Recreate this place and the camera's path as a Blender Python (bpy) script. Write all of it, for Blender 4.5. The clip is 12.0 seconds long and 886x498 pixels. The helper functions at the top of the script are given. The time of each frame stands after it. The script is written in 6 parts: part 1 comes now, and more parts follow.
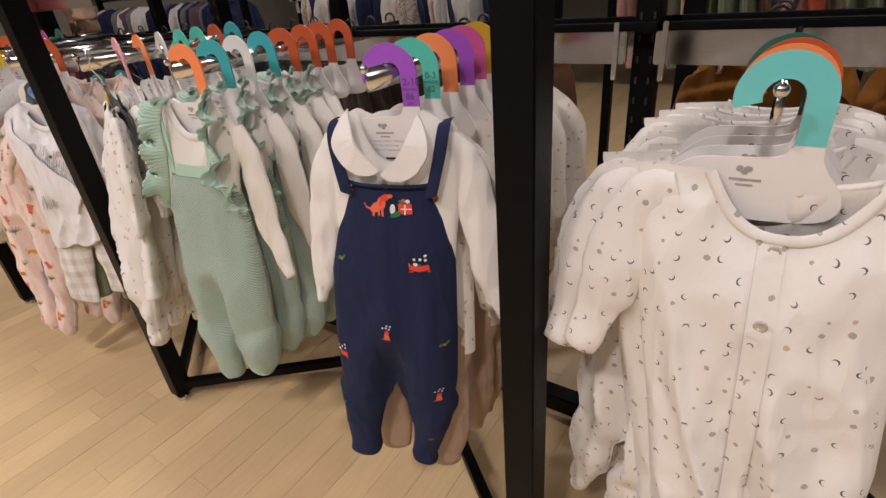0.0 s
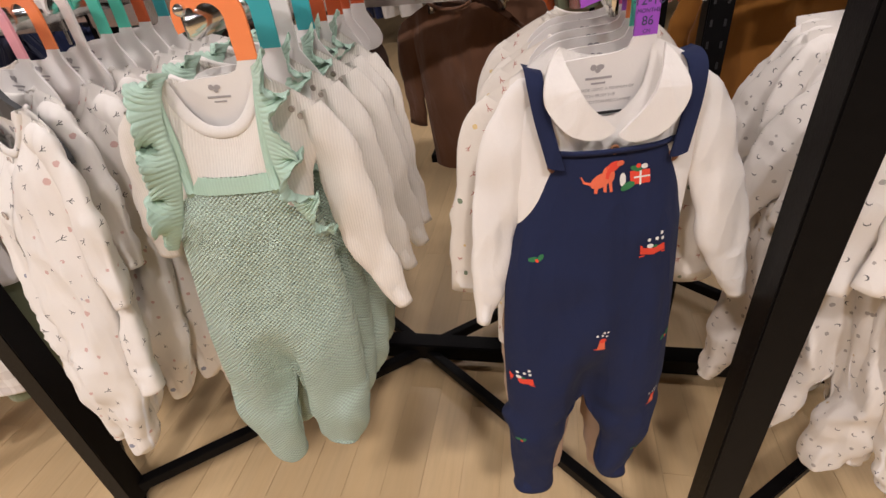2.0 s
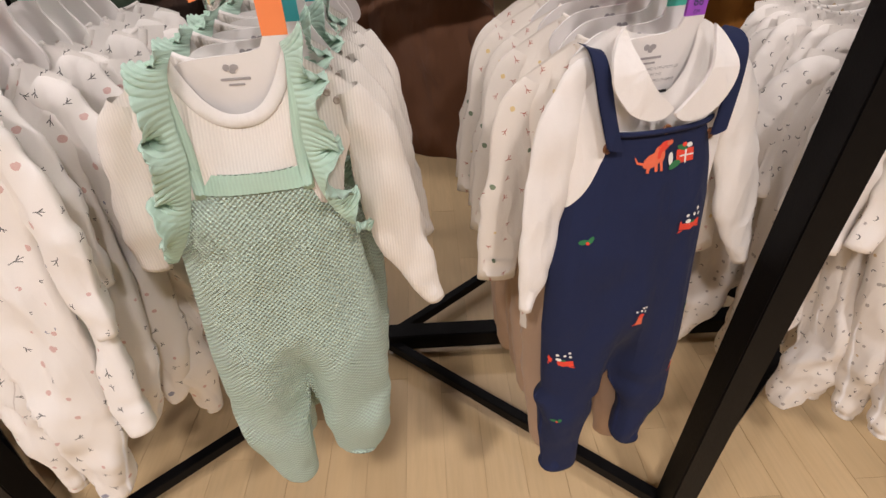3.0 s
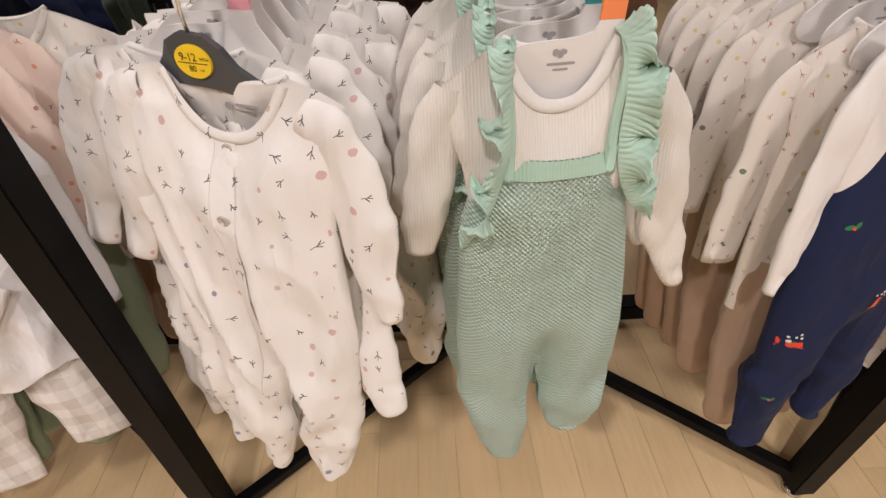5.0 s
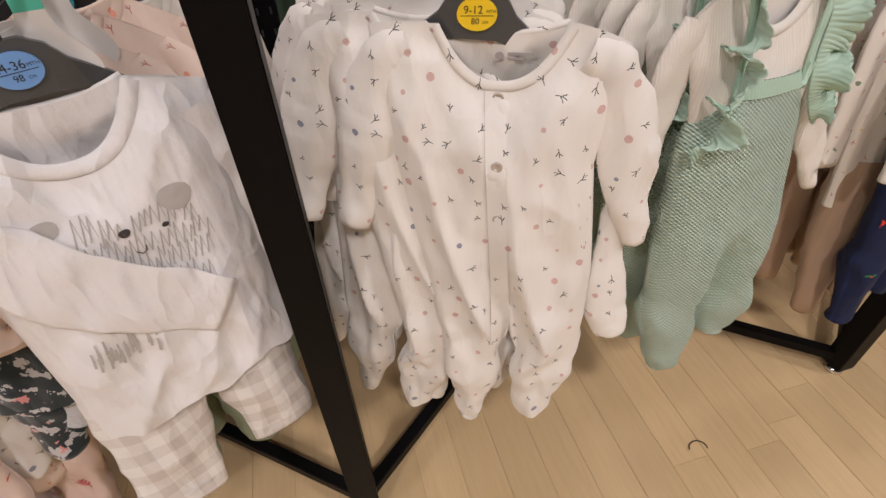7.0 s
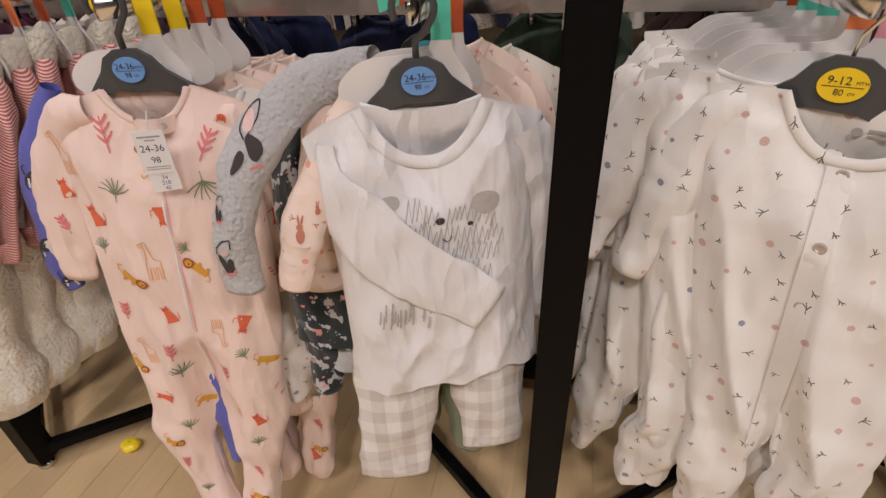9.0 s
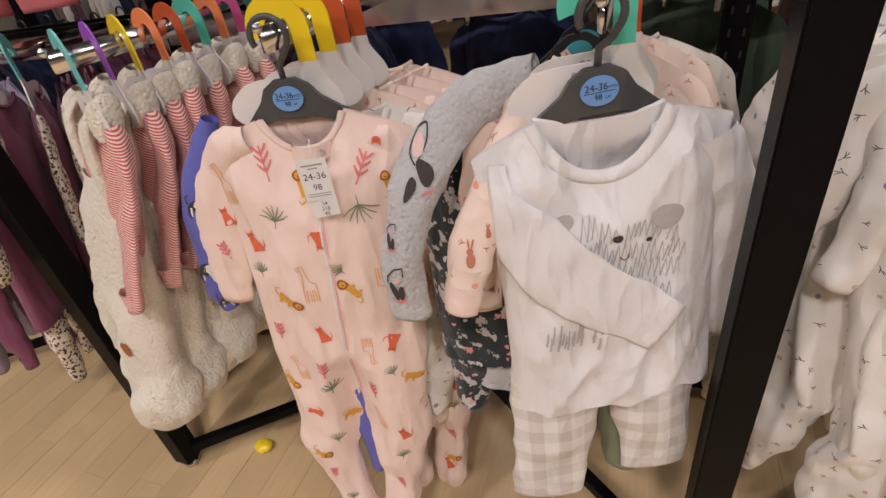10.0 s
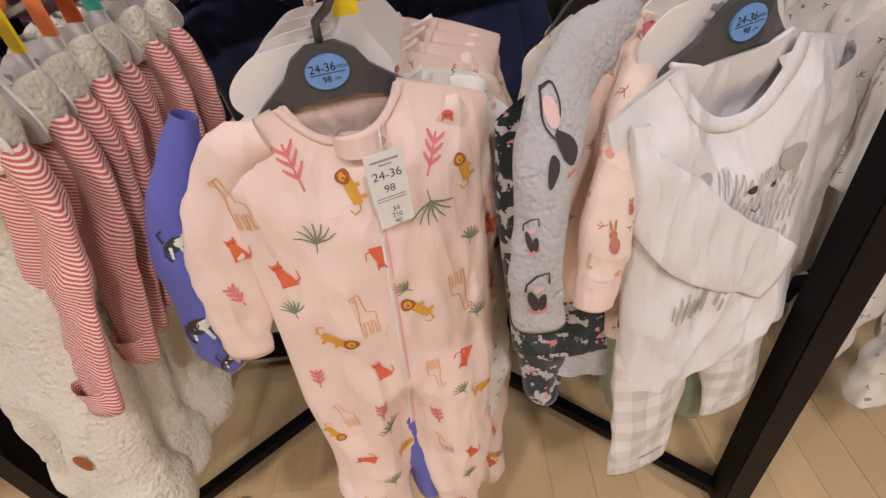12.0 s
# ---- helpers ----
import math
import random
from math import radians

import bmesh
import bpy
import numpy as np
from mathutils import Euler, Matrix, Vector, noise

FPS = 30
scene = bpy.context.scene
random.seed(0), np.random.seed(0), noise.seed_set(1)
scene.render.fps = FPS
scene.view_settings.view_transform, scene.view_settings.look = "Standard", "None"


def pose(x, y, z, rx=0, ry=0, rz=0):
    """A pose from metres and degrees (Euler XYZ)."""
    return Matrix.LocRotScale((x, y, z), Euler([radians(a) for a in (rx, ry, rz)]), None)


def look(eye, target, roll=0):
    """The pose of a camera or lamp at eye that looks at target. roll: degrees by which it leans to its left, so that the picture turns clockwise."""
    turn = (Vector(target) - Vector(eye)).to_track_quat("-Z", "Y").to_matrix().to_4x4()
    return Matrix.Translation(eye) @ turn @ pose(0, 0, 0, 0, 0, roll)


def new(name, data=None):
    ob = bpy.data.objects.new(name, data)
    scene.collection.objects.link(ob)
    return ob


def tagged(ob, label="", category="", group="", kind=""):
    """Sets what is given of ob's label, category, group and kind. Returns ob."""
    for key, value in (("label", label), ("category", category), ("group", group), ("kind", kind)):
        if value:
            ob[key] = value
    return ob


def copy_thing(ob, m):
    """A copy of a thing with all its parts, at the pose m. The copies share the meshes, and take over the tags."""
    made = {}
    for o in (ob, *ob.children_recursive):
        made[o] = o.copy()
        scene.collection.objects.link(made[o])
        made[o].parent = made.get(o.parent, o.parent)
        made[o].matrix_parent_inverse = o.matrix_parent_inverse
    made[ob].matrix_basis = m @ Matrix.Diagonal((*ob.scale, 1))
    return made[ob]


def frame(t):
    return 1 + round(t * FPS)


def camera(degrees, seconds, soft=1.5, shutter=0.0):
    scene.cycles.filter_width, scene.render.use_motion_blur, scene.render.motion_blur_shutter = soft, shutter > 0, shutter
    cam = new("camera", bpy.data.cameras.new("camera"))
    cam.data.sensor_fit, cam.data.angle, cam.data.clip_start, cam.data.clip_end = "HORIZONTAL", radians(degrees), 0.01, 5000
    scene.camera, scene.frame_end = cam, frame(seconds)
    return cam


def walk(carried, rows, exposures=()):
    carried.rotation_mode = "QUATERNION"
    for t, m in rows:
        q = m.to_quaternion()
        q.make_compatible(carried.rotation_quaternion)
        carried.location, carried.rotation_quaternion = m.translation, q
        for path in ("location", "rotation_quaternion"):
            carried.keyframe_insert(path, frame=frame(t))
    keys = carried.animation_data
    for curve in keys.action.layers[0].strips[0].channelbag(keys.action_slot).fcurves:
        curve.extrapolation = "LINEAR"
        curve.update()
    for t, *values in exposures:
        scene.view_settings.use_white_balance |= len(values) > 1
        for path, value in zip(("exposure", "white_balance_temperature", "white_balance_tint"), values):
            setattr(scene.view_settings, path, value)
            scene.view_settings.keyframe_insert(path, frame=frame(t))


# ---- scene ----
cam = camera(82.9, 12.0)
PATH = [
    (0, (0.0233, 0.1557, 1.2025), (-1.0017, 1.5843, 0.2490), -5.34),
    (0.5, (-0.1003, 0.1701, 1.1955), (-1.0524, 1.5858, 0.1511), -4.91),
    (1, (-0.2790, 0.1269, 1.1748), (-0.8810, 1.7003, 0.0968), -4.62),
    (1.5, (-0.4150, 0.0983, 1.1775), (-0.8438, 1.6886, 0.0422), -3.96),
    (2, (-0.5245, 0.1463, 1.1686), (-0.9102, 1.7643, 0.0577), -6.39),
    (2.5, (-0.6096, 0.1779, 1.1658), (-0.7826, 1.7936, -0.0002), -1.85),
    (3, (-0.7149, 0.1675, 1.1698), (-0.6724, 1.7721, -0.0236), -2.03),
    (3.2, (-0.7653, 0.1563, 1.1722), (-0.7401, 1.7557, -0.0286), -1.69),
    (4.8, (-1.0119, 0.1407, 1.1800), (-0.9777, 1.7613, 0.0074), 1.14),
    (5, (-1.0462, 0.1899, 1.1913), (-0.9836, 1.7265, -0.0880), -1.37),
    (5.5, (-1.1818, 0.2662, 1.1874), (-1.1102, 1.8025, -0.0920), -6.43),
    (6, (-1.2835, 0.2784, 1.1864), (-1.0424, 1.7950, -0.0950), -1.19),
    (6.5, (-1.3948, 0.2095, 1.1832), (-1.0802, 1.6639, -0.1541), -2.25),
    (6.7, (-1.4255, 0.1895, 1.1851), (-1.0186, 1.6177, -0.1539), -1.77),
    (8.3, (-1.4868, 0.1582, 1.1472), (-1.6452, 1.8142, 0.0369), -1.97),
    (8.5, (-1.5041, 0.1501, 1.1520), (-1.7306, 1.7995, 0.0450), -1.68),
    (9, (-1.5308, 0.1257, 1.1624), (-1.9605, 1.7641, 0.0984), -2.68),
    (9.5, (-1.5748, 0.1194, 1.1904), (-1.9350, 1.7516, 0.0911), -5.20),
    (10, (-1.6712, 0.1400, 1.1957), (-2.3455, 1.6767, 0.1064), -9.66),
    (10.5, (-1.8220, 0.2041, 1.2200), (-2.5688, 1.7906, 0.2568), -14.18),
    (11, (-1.9032, 0.2322, 1.2135), (-2.4713, 1.8072, 0.1180), -9.94),
    (11.5, (-1.9839, 0.1862, 1.1840), (-2.2963, 1.6472, -0.1455), -7.74),
    (12, (-1.9946, 0.2260, 1.1879), (-2.0940, 1.7641, -0.0869), -8.97),
]
EXPOSURES = [(0, -0.18), (1, -0.08), (3, 0.03), (5, -0.08), (6, -0.24), (6.5, -0.22), (8.3, -0.38), (9.5, -0.34), (10.5, -0.22), (11.5, -0.14), (12, -0.24)]
walk(cam, [(t, look(eye, target, roll)) for t, eye, target, roll in PATH], EXPOSURES)

# ---- world and light ----
from mathutils.bvhtree import BVHTree

U = 1.12          # metres for one unit of the plan
world = bpy.data.worlds.new("shop")
world.use_nodes = True
scene.world = world
bg = world.node_tree.nodes["Background"]
bg.inputs[0].default_value = (1.0, 0.9, 0.78, 1)
bg.inputs[1].default_value = 0.006

CEILING_Z = 3.1
LAMP_POWER = 26.0
LAMP_COLOUR = (1.0, 0.905, 0.90)


def ceiling_lamp_light(x, y, power, size=0.22):
    data = bpy.data.lights.new("downlight", "AREA")
    data.shape, data.size = "DISK", size
    data.energy, data.color = power, LAMP_COLOUR
    data.spread = radians(150)
    ob = new("downlight_lamp", data)
    ob.matrix_world = pose(x, y, CEILING_Z - 0.06)
    return ob


LAMPS = [(x, y) for y in (-1.15, 1.15, 3.6) for x in (-4.4, -2.9, -1.4, 0.1, 1.6)]
for lx, ly in LAMPS:
    ceiling_lamp_light(lx, ly, LAMP_POWER * (1.35 if ly < 0 else 0.22 if ly < 2 else 0.42))


# ---- materials ----
class Nodes:
    """A short hand for node materials."""

    def __init__(self, name):
        self.mat = bpy.data.materials.new(name)
        self.mat.use_nodes = True
        self.tree = self.mat.node_tree
        self.bsdf = self.tree.nodes["Principled BSDF"]
        self.obj = self.tree.nodes.new("ShaderNodeTexCoord").outputs["Object"]

    def add(self, kind, **inputs):
        node = self.tree.nodes.new(kind)
        for key, value in inputs.items():
            self.put(node.inputs[int(key[1:])] if key[0] == "i" and key[1:].isdigit() else node.inputs[key], value)
        return node

    def put(self, socket, value):
        if isinstance(value, bpy.types.NodeSocket):
            self.tree.links.new(value, socket)
        else:
            socket.default_value = value

    def m(self, op, a, b=0.0, c=0.0):
        node = self.add("ShaderNodeMath", i0=a, i1=b, i2=c)
        node.operation = op
        return node.outputs[0]

    def mix(self, fac, a, b):
        node = self.add("ShaderNodeMix")
        node.data_type = "RGBA"
        for socket, value in ((node.inputs[0], fac), (node.inputs[6], a), (node.inputs[7], b)):
            self.put(socket, (*value, 1) if isinstance(value, tuple) and len(value) == 3 else value)
        return node.outputs[2]

    def noise(self, scale, detail=3.0, vec=None, rough=0.5):
        return self.add("ShaderNodeTexNoise", Vector=vec or self.obj, Scale=scale, Detail=detail, Roughness=rough).outputs[0]

    def bump(self, height, strength, distance, normal=None):
        node = self.add("ShaderNodeBump", Height=height, Strength=strength, Distance=distance)
        if normal:
            self.put(node.inputs["Normal"], normal)
        return node.outputs[0]

    def xz(self, scale, seed=0.0):
        sep = self.add("ShaderNodeSeparateXYZ", i0=self.obj)
        facing = self.add("ShaderNodeSeparateXYZ", i0=self.obj.node.outputs["Normal"])
        turned = self.m("GREATER_THAN", self.m("ABSOLUTE", facing.outputs[0]), 0.72)
        across = self.m("MULTIPLY_ADD", turned, self.m("SUBTRACT", self.m("MULTIPLY", sep.outputs[1], 1.3), sep.outputs[0]), sep.outputs[0])
        return self.add("ShaderNodeCombineXYZ", X=self.m("MULTIPLY_ADD", across, scale, seed),
                        Y=self.m("MULTIPLY_ADD", sep.outputs[2], scale, seed * 1.7)).outputs[0]

    def finish(self, colour, rough=0.6, normal=None, metal=0.0, sheen=0.0, spec=0.5):
        self.put(self.bsdf.inputs["Specular IOR Level"], spec)
        self.put(self.bsdf.inputs["Base Color"], (*colour, 1) if isinstance(colour, tuple) and len(colour) == 3 else colour)
        self.put(self.bsdf.inputs["Roughness"], rough)
        self.put(self.bsdf.inputs["Metallic"], metal)
        if sheen:
            self.put(self.bsdf.inputs["Sheen Weight"], sheen)
        if normal:
            self.put(self.bsdf.inputs["Normal"], normal)
        return self.mat


def tone(c, k):
    return tuple(min(1.0, v * k) for v in c)


def fabric(name, colour, decorate=None, weave=900.0, fuzz=0.0, crease=1.0, sheen=0.12):
    """Cloth: a weave, soft creases and small unevenness; decorate adds a print."""
    n = Nodes(name)
    base = n.mix(n.noise(9.0, 4.0), tone(colour, 0.93), tone(colour, 1.05))
    base = n.mix(n.m("MULTIPLY", n.noise(weave, 2.0), 0.25), base, tone(colour, 0.8))
    if decorate:
        base = decorate(n, base)
    wrinkle = n.noise(38.0, 4.0, rough=0.55)
    normal = n.bump(wrinkle, 0.24 * crease, 0.006)
    stretch = n.add("ShaderNodeMapping", Vector=n.obj, Scale=(1.0, 1.0, 0.28), Rotation=(0.0, 0.45, 0.0))
    ridge = n.m("ABSOLUTE", n.m("SUBTRACT", n.noise(17.0, 2.5, stretch.outputs[0], 0.45), 0.5))
    normal = n.bump(n.m("SUBTRACT", 1.0, n.m("SMOOTH_MIN", n.m("MULTIPLY", ridge, 3.5), 0.6, 0.35)), 0.42 * crease, 0.012, normal)
    if not fuzz:
        bent = n.add("ShaderNodeVectorMath", i0=stretch.outputs[0], i1=n.add("ShaderNodeVectorMath", i0=n.add("ShaderNodeTexNoise", Vector=n.obj, Scale=9.0).outputs[1], i1=(0.06, 0.06, 0.06)).outputs[0])
        bent.inputs[1].links[0].from_node.operation = "MULTIPLY"
        cell = n.add("ShaderNodeTexVoronoi", Vector=bent.outputs[0], Scale=11.0)
        cell.feature = "DISTANCE_TO_EDGE"
        line = n.m("SUBTRACT", 1.0, n.m("MINIMUM", n.m("MULTIPLY", cell.outputs["Distance"], 7.0), 1.0))
        mask = n.m("MULTIPLY", n.m("MAXIMUM", n.m("SUBTRACT", n.noise(7.0, 1.0), 0.42), 0.0), 5.0)
        normal = n.bump(n.m("MULTIPLY", line, mask), 0.30 * crease, 0.006, normal)
    normal = n.bump(n.noise(weave, 2.0), 0.25, 0.0008, normal)
    if fuzz:
        curl = n.add("ShaderNodeTexVoronoi", Vector=n.obj, Scale=150.0, Randomness=1.0).outputs["Distance"]
        # colour darkened between the curls to stand for their shading
        base = n.mix(n.m("MULTIPLY", curl, 0.7), base, tone(colour, 0.9))
        base = n.mix(n.m("MULTIPLY", n.noise(320.0, 3.0), 0.6), base, tone(colour, 1.12))
        normal = n.bump(n.m("SUBTRACT", 1.0, curl), fuzz * 0.8, 0.0055, normal)
        normal = n.bump(n.noise(210.0, 5.0, rough=0.75), fuzz * 0.85, 0.0055, normal)
    return n.finish(base, 0.9, normal, sheen=sheen, spec=0.25)


def motif_print(kinds, scale, seed, ink, dots, small):
    """A scattered print: twigs (strokes with two branches), round dots, or moons."""

    def decorate(n, base):
        vec = n.xz(scale, seed)
        v = n.add("ShaderNodeTexVoronoi", Vector=vec, Scale=1.0, Randomness=0.7)
        v.voronoi_dimensions = "2D"
        rnd = n.add("ShaderNodeSeparateColor", i0=v.outputs["Color"])
        r, g, b = rnd.outputs[0], rnd.outputs[1], rnd.outputs[2]
        diff = n.add("ShaderNodeVectorMath", i0=vec, i1=v.outputs["Position"])
        diff.operation = "SUBTRACT"
        turn = n.add("ShaderNodeVectorRotate", Vector=diff.outputs[0], Angle=n.m("MULTIPLY", g, 6.28))
        turn.rotation_type = "Z_AXIS"
        p = n.add("ShaderNodeSeparateXYZ", i0=turn.outputs[0])
        x, y = p.outputs[0], p.outputs[1]
        ax = n.m("ABSOLUTE", x)
        size = n.m("MULTIPLY_ADD", b, 0.08, 0.10)
        less = lambda a, c: n.m("LESS_THAN", a, c)
        if "twig" in kinds:
            bend = n.m("MULTIPLY", n.m("MULTIPLY", y, y), n.m("MULTIPLY_ADD", r, 6.0, -1.5))
            sx = n.m("ADD", x, bend)
            shape = n.m("MULTIPLY", less(n.m("ABSOLUTE", sx), 0.016), less(n.m("ABSOLUTE", y), n.m("MULTIPLY", size, 1.25)))
            for way, start, reach in ((1.0, -0.06, 0.15), (-1.0, 0.0, 0.13)):
                up = n.m("SUBTRACT", y, start)
                gap = n.m("ABSOLUTE", n.m("SUBTRACT", n.m("MULTIPLY", sx, way), n.m("MULTIPLY", up, 0.8)))
                twig = n.m("MULTIPLY", less(gap, 0.024), n.m("MULTIPLY", less(up, n.m("MULTIPLY_ADD", b, 0.06, reach - 0.03)), less(0.0, up)))
                shape = n.m("MAXIMUM", shape, twig)
        else:
            off = n.add("ShaderNodeVectorMath", i0=turn.outputs[0], i1=(0.05, 0.03, 0.0))
            off.operation = "DISTANCE"
            shape = n.m("MULTIPLY", less(v.outputs["Distance"], 0.15), less(0.13, off.outputs["Value"]))
        wear = n.m("MULTIPLY_ADD", n.noise(600.0, 2.0), 0.4, 0.68)
        base = n.mix(n.m("MULTIPLY", n.m("MULTIPLY", shape, less(r, 0.52)), wear), base, ink)
        round_dot = n.m("MULTIPLY", less(v.outputs["Distance"], n.m("MULTIPLY_ADD", n.noise(420.0, 1.0), 0.05, n.m("MULTIPLY_ADD", g, 0.09, 0.04))), less(0.58, r))
        colour = n.mix(less(b, 0.10), dots, small)
        return n.mix(n.m("MULTIPLY", n.m("MULTIPLY", round_dot, less(r, 0.9)), n.m("MULTIPLY", wear, 1.0)), base, colour)

    return decorate


def gingham(a, b, pitch):
    def decorate(n, base):
        sep = n.add("ShaderNodeSeparateXYZ", i0=n.obj)
        u = n.m("GREATER_THAN", n.m("FRACT", n.m("MULTIPLY", sep.outputs[0], 1 / pitch)), 0.5)
        v = n.m("GREATER_THAN", n.m("FRACT", n.m("MULTIPLY", sep.outputs[2], 1 / pitch)), 0.5)
        return n.mix(n.m("MULTIPLY", n.m("ADD", u, v), 0.5), base, n.mix(n.noise(400.0), a, b))
    return decorate


def stripes(colour, pitch, slope, share=0.55):
    def decorate(n, base):
        sep = n.add("ShaderNodeSeparateXYZ", i0=n.obj)
        t = n.m("MULTIPLY_ADD", sep.outputs[0], slope, sep.outputs[2])
        wave = n.m("LESS_THAN", n.m("FRACT", n.m("MULTIPLY", t, 1 / pitch)), share)
        return n.mix(wave, base, colour)
    return decorate


def leopard(n, base):
    v = n.add("ShaderNodeTexVoronoi", Vector=n.obj, Scale=125.0, Randomness=0.95)
    d = n.m("ADD", v.outputs["Distance"], n.m("MULTIPLY", n.noise(260.0), 0.5))
    base = n.mix(n.m("LESS_THAN", d, 0.66), base, (0.035, 0.022, 0.02))
    return n.mix(n.m("LESS_THAN", d, 0.45), base, (0.20, 0.10, 0.075))


def blotches(n, base):
    a = n.noise(42.0, 3.0, rough=0.6)
    base = n.mix(n.m("GREATER_THAN", a, 0.44), base, (0.02, 0.028, 0.03))
    return n.mix(n.m("GREATER_THAN", n.noise(61.0, 2.0), 0.66), base, (0.62, 0.25, 0.24))


def knit(name, colour, pitch=0.0066):
    n = Nodes(name)
    sep = n.add("ShaderNodeSeparateXYZ", i0=n.obj)
    k = 2 * math.pi / pitch
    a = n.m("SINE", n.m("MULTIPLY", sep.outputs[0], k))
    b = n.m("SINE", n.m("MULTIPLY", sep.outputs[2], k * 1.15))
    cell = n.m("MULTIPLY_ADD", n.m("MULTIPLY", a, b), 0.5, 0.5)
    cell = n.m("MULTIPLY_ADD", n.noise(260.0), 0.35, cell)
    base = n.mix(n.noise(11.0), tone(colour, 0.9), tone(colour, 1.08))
    # shade in the hollows between stitches, painted into the yarn colour
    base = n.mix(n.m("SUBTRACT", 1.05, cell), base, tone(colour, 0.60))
    normal = n.bump(cell, 1.0, 0.004)
    normal = n.bump(n.noise(24.0), 0.25, 0.008, normal)
    return n.finish(base, 0.92, normal, sheen=0.2)


def ribbed(name, colour, pitch=0.0034, axis=0):
    n = Nodes(name)
    sep = n.add("ShaderNodeSeparateXYZ", i0=n.obj)
    w = n.m("MULTIPLY_ADD", n.m("SINE", n.m("MULTIPLY", sep.outputs[axis], 2 * math.pi / pitch)), 0.5, 0.5)
    # groove shade between ribs is mixed into the base colour
    base = n.mix(w, tone(colour, 0.93), colour)
    normal = n.bump(w, 0.35, 0.0010)
    normal = n.bump(n.noise(30.0, 4.0), 0.35, 0.006, normal)
    return n.finish(base, 0.9, normal, sheen=0.12)


def plain(name, colour, rough=0.5, metal=0.0, bump=0.0, scale=200.0, vary=0.08, spec=0.5):
    n = Nodes(name)
    base = n.mix(n.noise(scale * 0.1, 4.0), tone(colour, 1 - vary), tone(colour, 1 + vary))
    r = n.m("MULTIPLY_ADD", n.noise(scale * 0.3, 3.0), 0.2, rough - 0.1)
    return n.finish(base, r, n.bump(n.noise(scale, 3.0), bump, 0.002) if bump else None, metal, spec=spec)


def wood(name, colour):
    n = Nodes(name)
    info = n.add("ShaderNodeObjectInfo")
    geo = n.add("ShaderNodeNewGeometry")
    rnd = n.m("FRACT", n.m("ADD", info.outputs["Random"], geo.outputs["Random Per Island"]))
    mapped = n.add("ShaderNodeMapping", Vector=n.obj, Scale=(14.0, 1.0, 1.0))
    shift = n.add("ShaderNodeVectorMath", i0=mapped.outputs[0], i1=n.add("ShaderNodeCombineXYZ", X=n.m("MULTIPLY", rnd, 31.0), Z=n.m("MULTIPLY", rnd, 7.0)).outputs[0])
    grain = n.noise(7.0, 6.0, shift.outputs[0], 0.65)
    broad = n.noise(1.6, 3.0, shift.outputs[0])
    base = n.mix(rnd, tone(colour, 0.86), tone(colour, 1.08))
    base = n.mix(n.m("MULTIPLY", n.m("POWER", grain, 2.0), 0.9), base, tone(colour, 0.62))
    base = n.mix(n.m("MULTIPLY", broad, 0.45), base, (colour[0] * 0.97, colour[1] * 0.88, colour[2] * 0.74))
    scuff = n.noise(26.0, 6.0, rough=0.7)
    base = n.mix(n.m("MULTIPLY", n.m("GREATER_THAN", scuff, 0.68), 0.18), base, (0.16, 0.12, 0.09))
    rough = n.m("MULTIPLY_ADD", n.noise(5.0, 4.0), 0.22, 0.30)
    return n.finish(base, rough, n.bump(grain, 0.08, 0.002))


M = {}
M["black_metal"] = plain("black powder-coated steel", (0.0045, 0.0042, 0.0045), 0.42, 0.0, 0.15, 500.0, 0.3, spec=0.09)
M["chrome"] = plain("chrome", (0.75, 0.74, 0.72), 0.16, 1.0, 0.0, 60.0, 0.05)
M["dark_chrome"] = plain("smoked chrome rail", (0.66, 0.63, 0.60), 0.14, 1.0, 0.0, 60.0, 0.1)
M["floor"] = wood("pale maple boards", (0.645, 0.475, 0.268))
M["joint"] = plain("brown joint", (0.45, 0.32, 0.175), 0.9)
M["ceiling"] = plain("black ceiling paint", (0.035, 0.033, 0.03), 0.9)
M["wall"] = plain("off-white wall paint", (0.30, 0.28, 0.25), 0.8, 0.0, 0.1, 80.0)
M["panel"] = plain("black wall panel", (0.02, 0.02, 0.022), 0.6)
M["lamp_ring"] = plain("white lamp ring", (0.7, 0.7, 0.68), 0.4)
M["card"] = plain("white hanger card", (0.80, 0.77, 0.74), 0.42, 0.0, 0.05, 300.0, 0.03)
M["grey_plastic"] = plain("grey plastic", (0.065, 0.068, 0.072), 0.34, 0.0, 0.1, 300.0)
M["dark_plastic"] = plain("black plastic", (0.018, 0.018, 0.02), 0.35)
M["grey_ink"] = plain("grey ink", (0.36, 0.34, 0.34), 0.6)
M["seam"] = plain("stitched seam", (0.60, 0.55, 0.51), 0.8)
M["black_ink"] = plain("black ink", (0.02, 0.02, 0.02), 0.6)
M["navy_ink"] = plain("navy ink", (0.05, 0.055, 0.12), 0.6)
for key, colour in dict(purple=(0.36, 0.09, 0.58), mint=(0.10, 0.58, 0.44), orange=(0.95, 0.28, 0.10), pink=(0.62, 0.10, 0.30), mustard=(0.55, 0.33, 0.02),
                        teal=(0.05, 0.42, 0.46), aqua=(0.16, 0.60, 0.60), yellow=(0.90, 0.66, 0.02), rust=(0.55, 0.10, 0.03), white=(0.80, 0.77, 0.74),
                        rose=(0.80, 0.36, 0.42), dark_green=(0.03, 0.14, 0.11)).items():
    M["hook_" + key] = plain(key + " plastic", colour, 0.36, 0.0, 0.04, 300.0, 0.04)
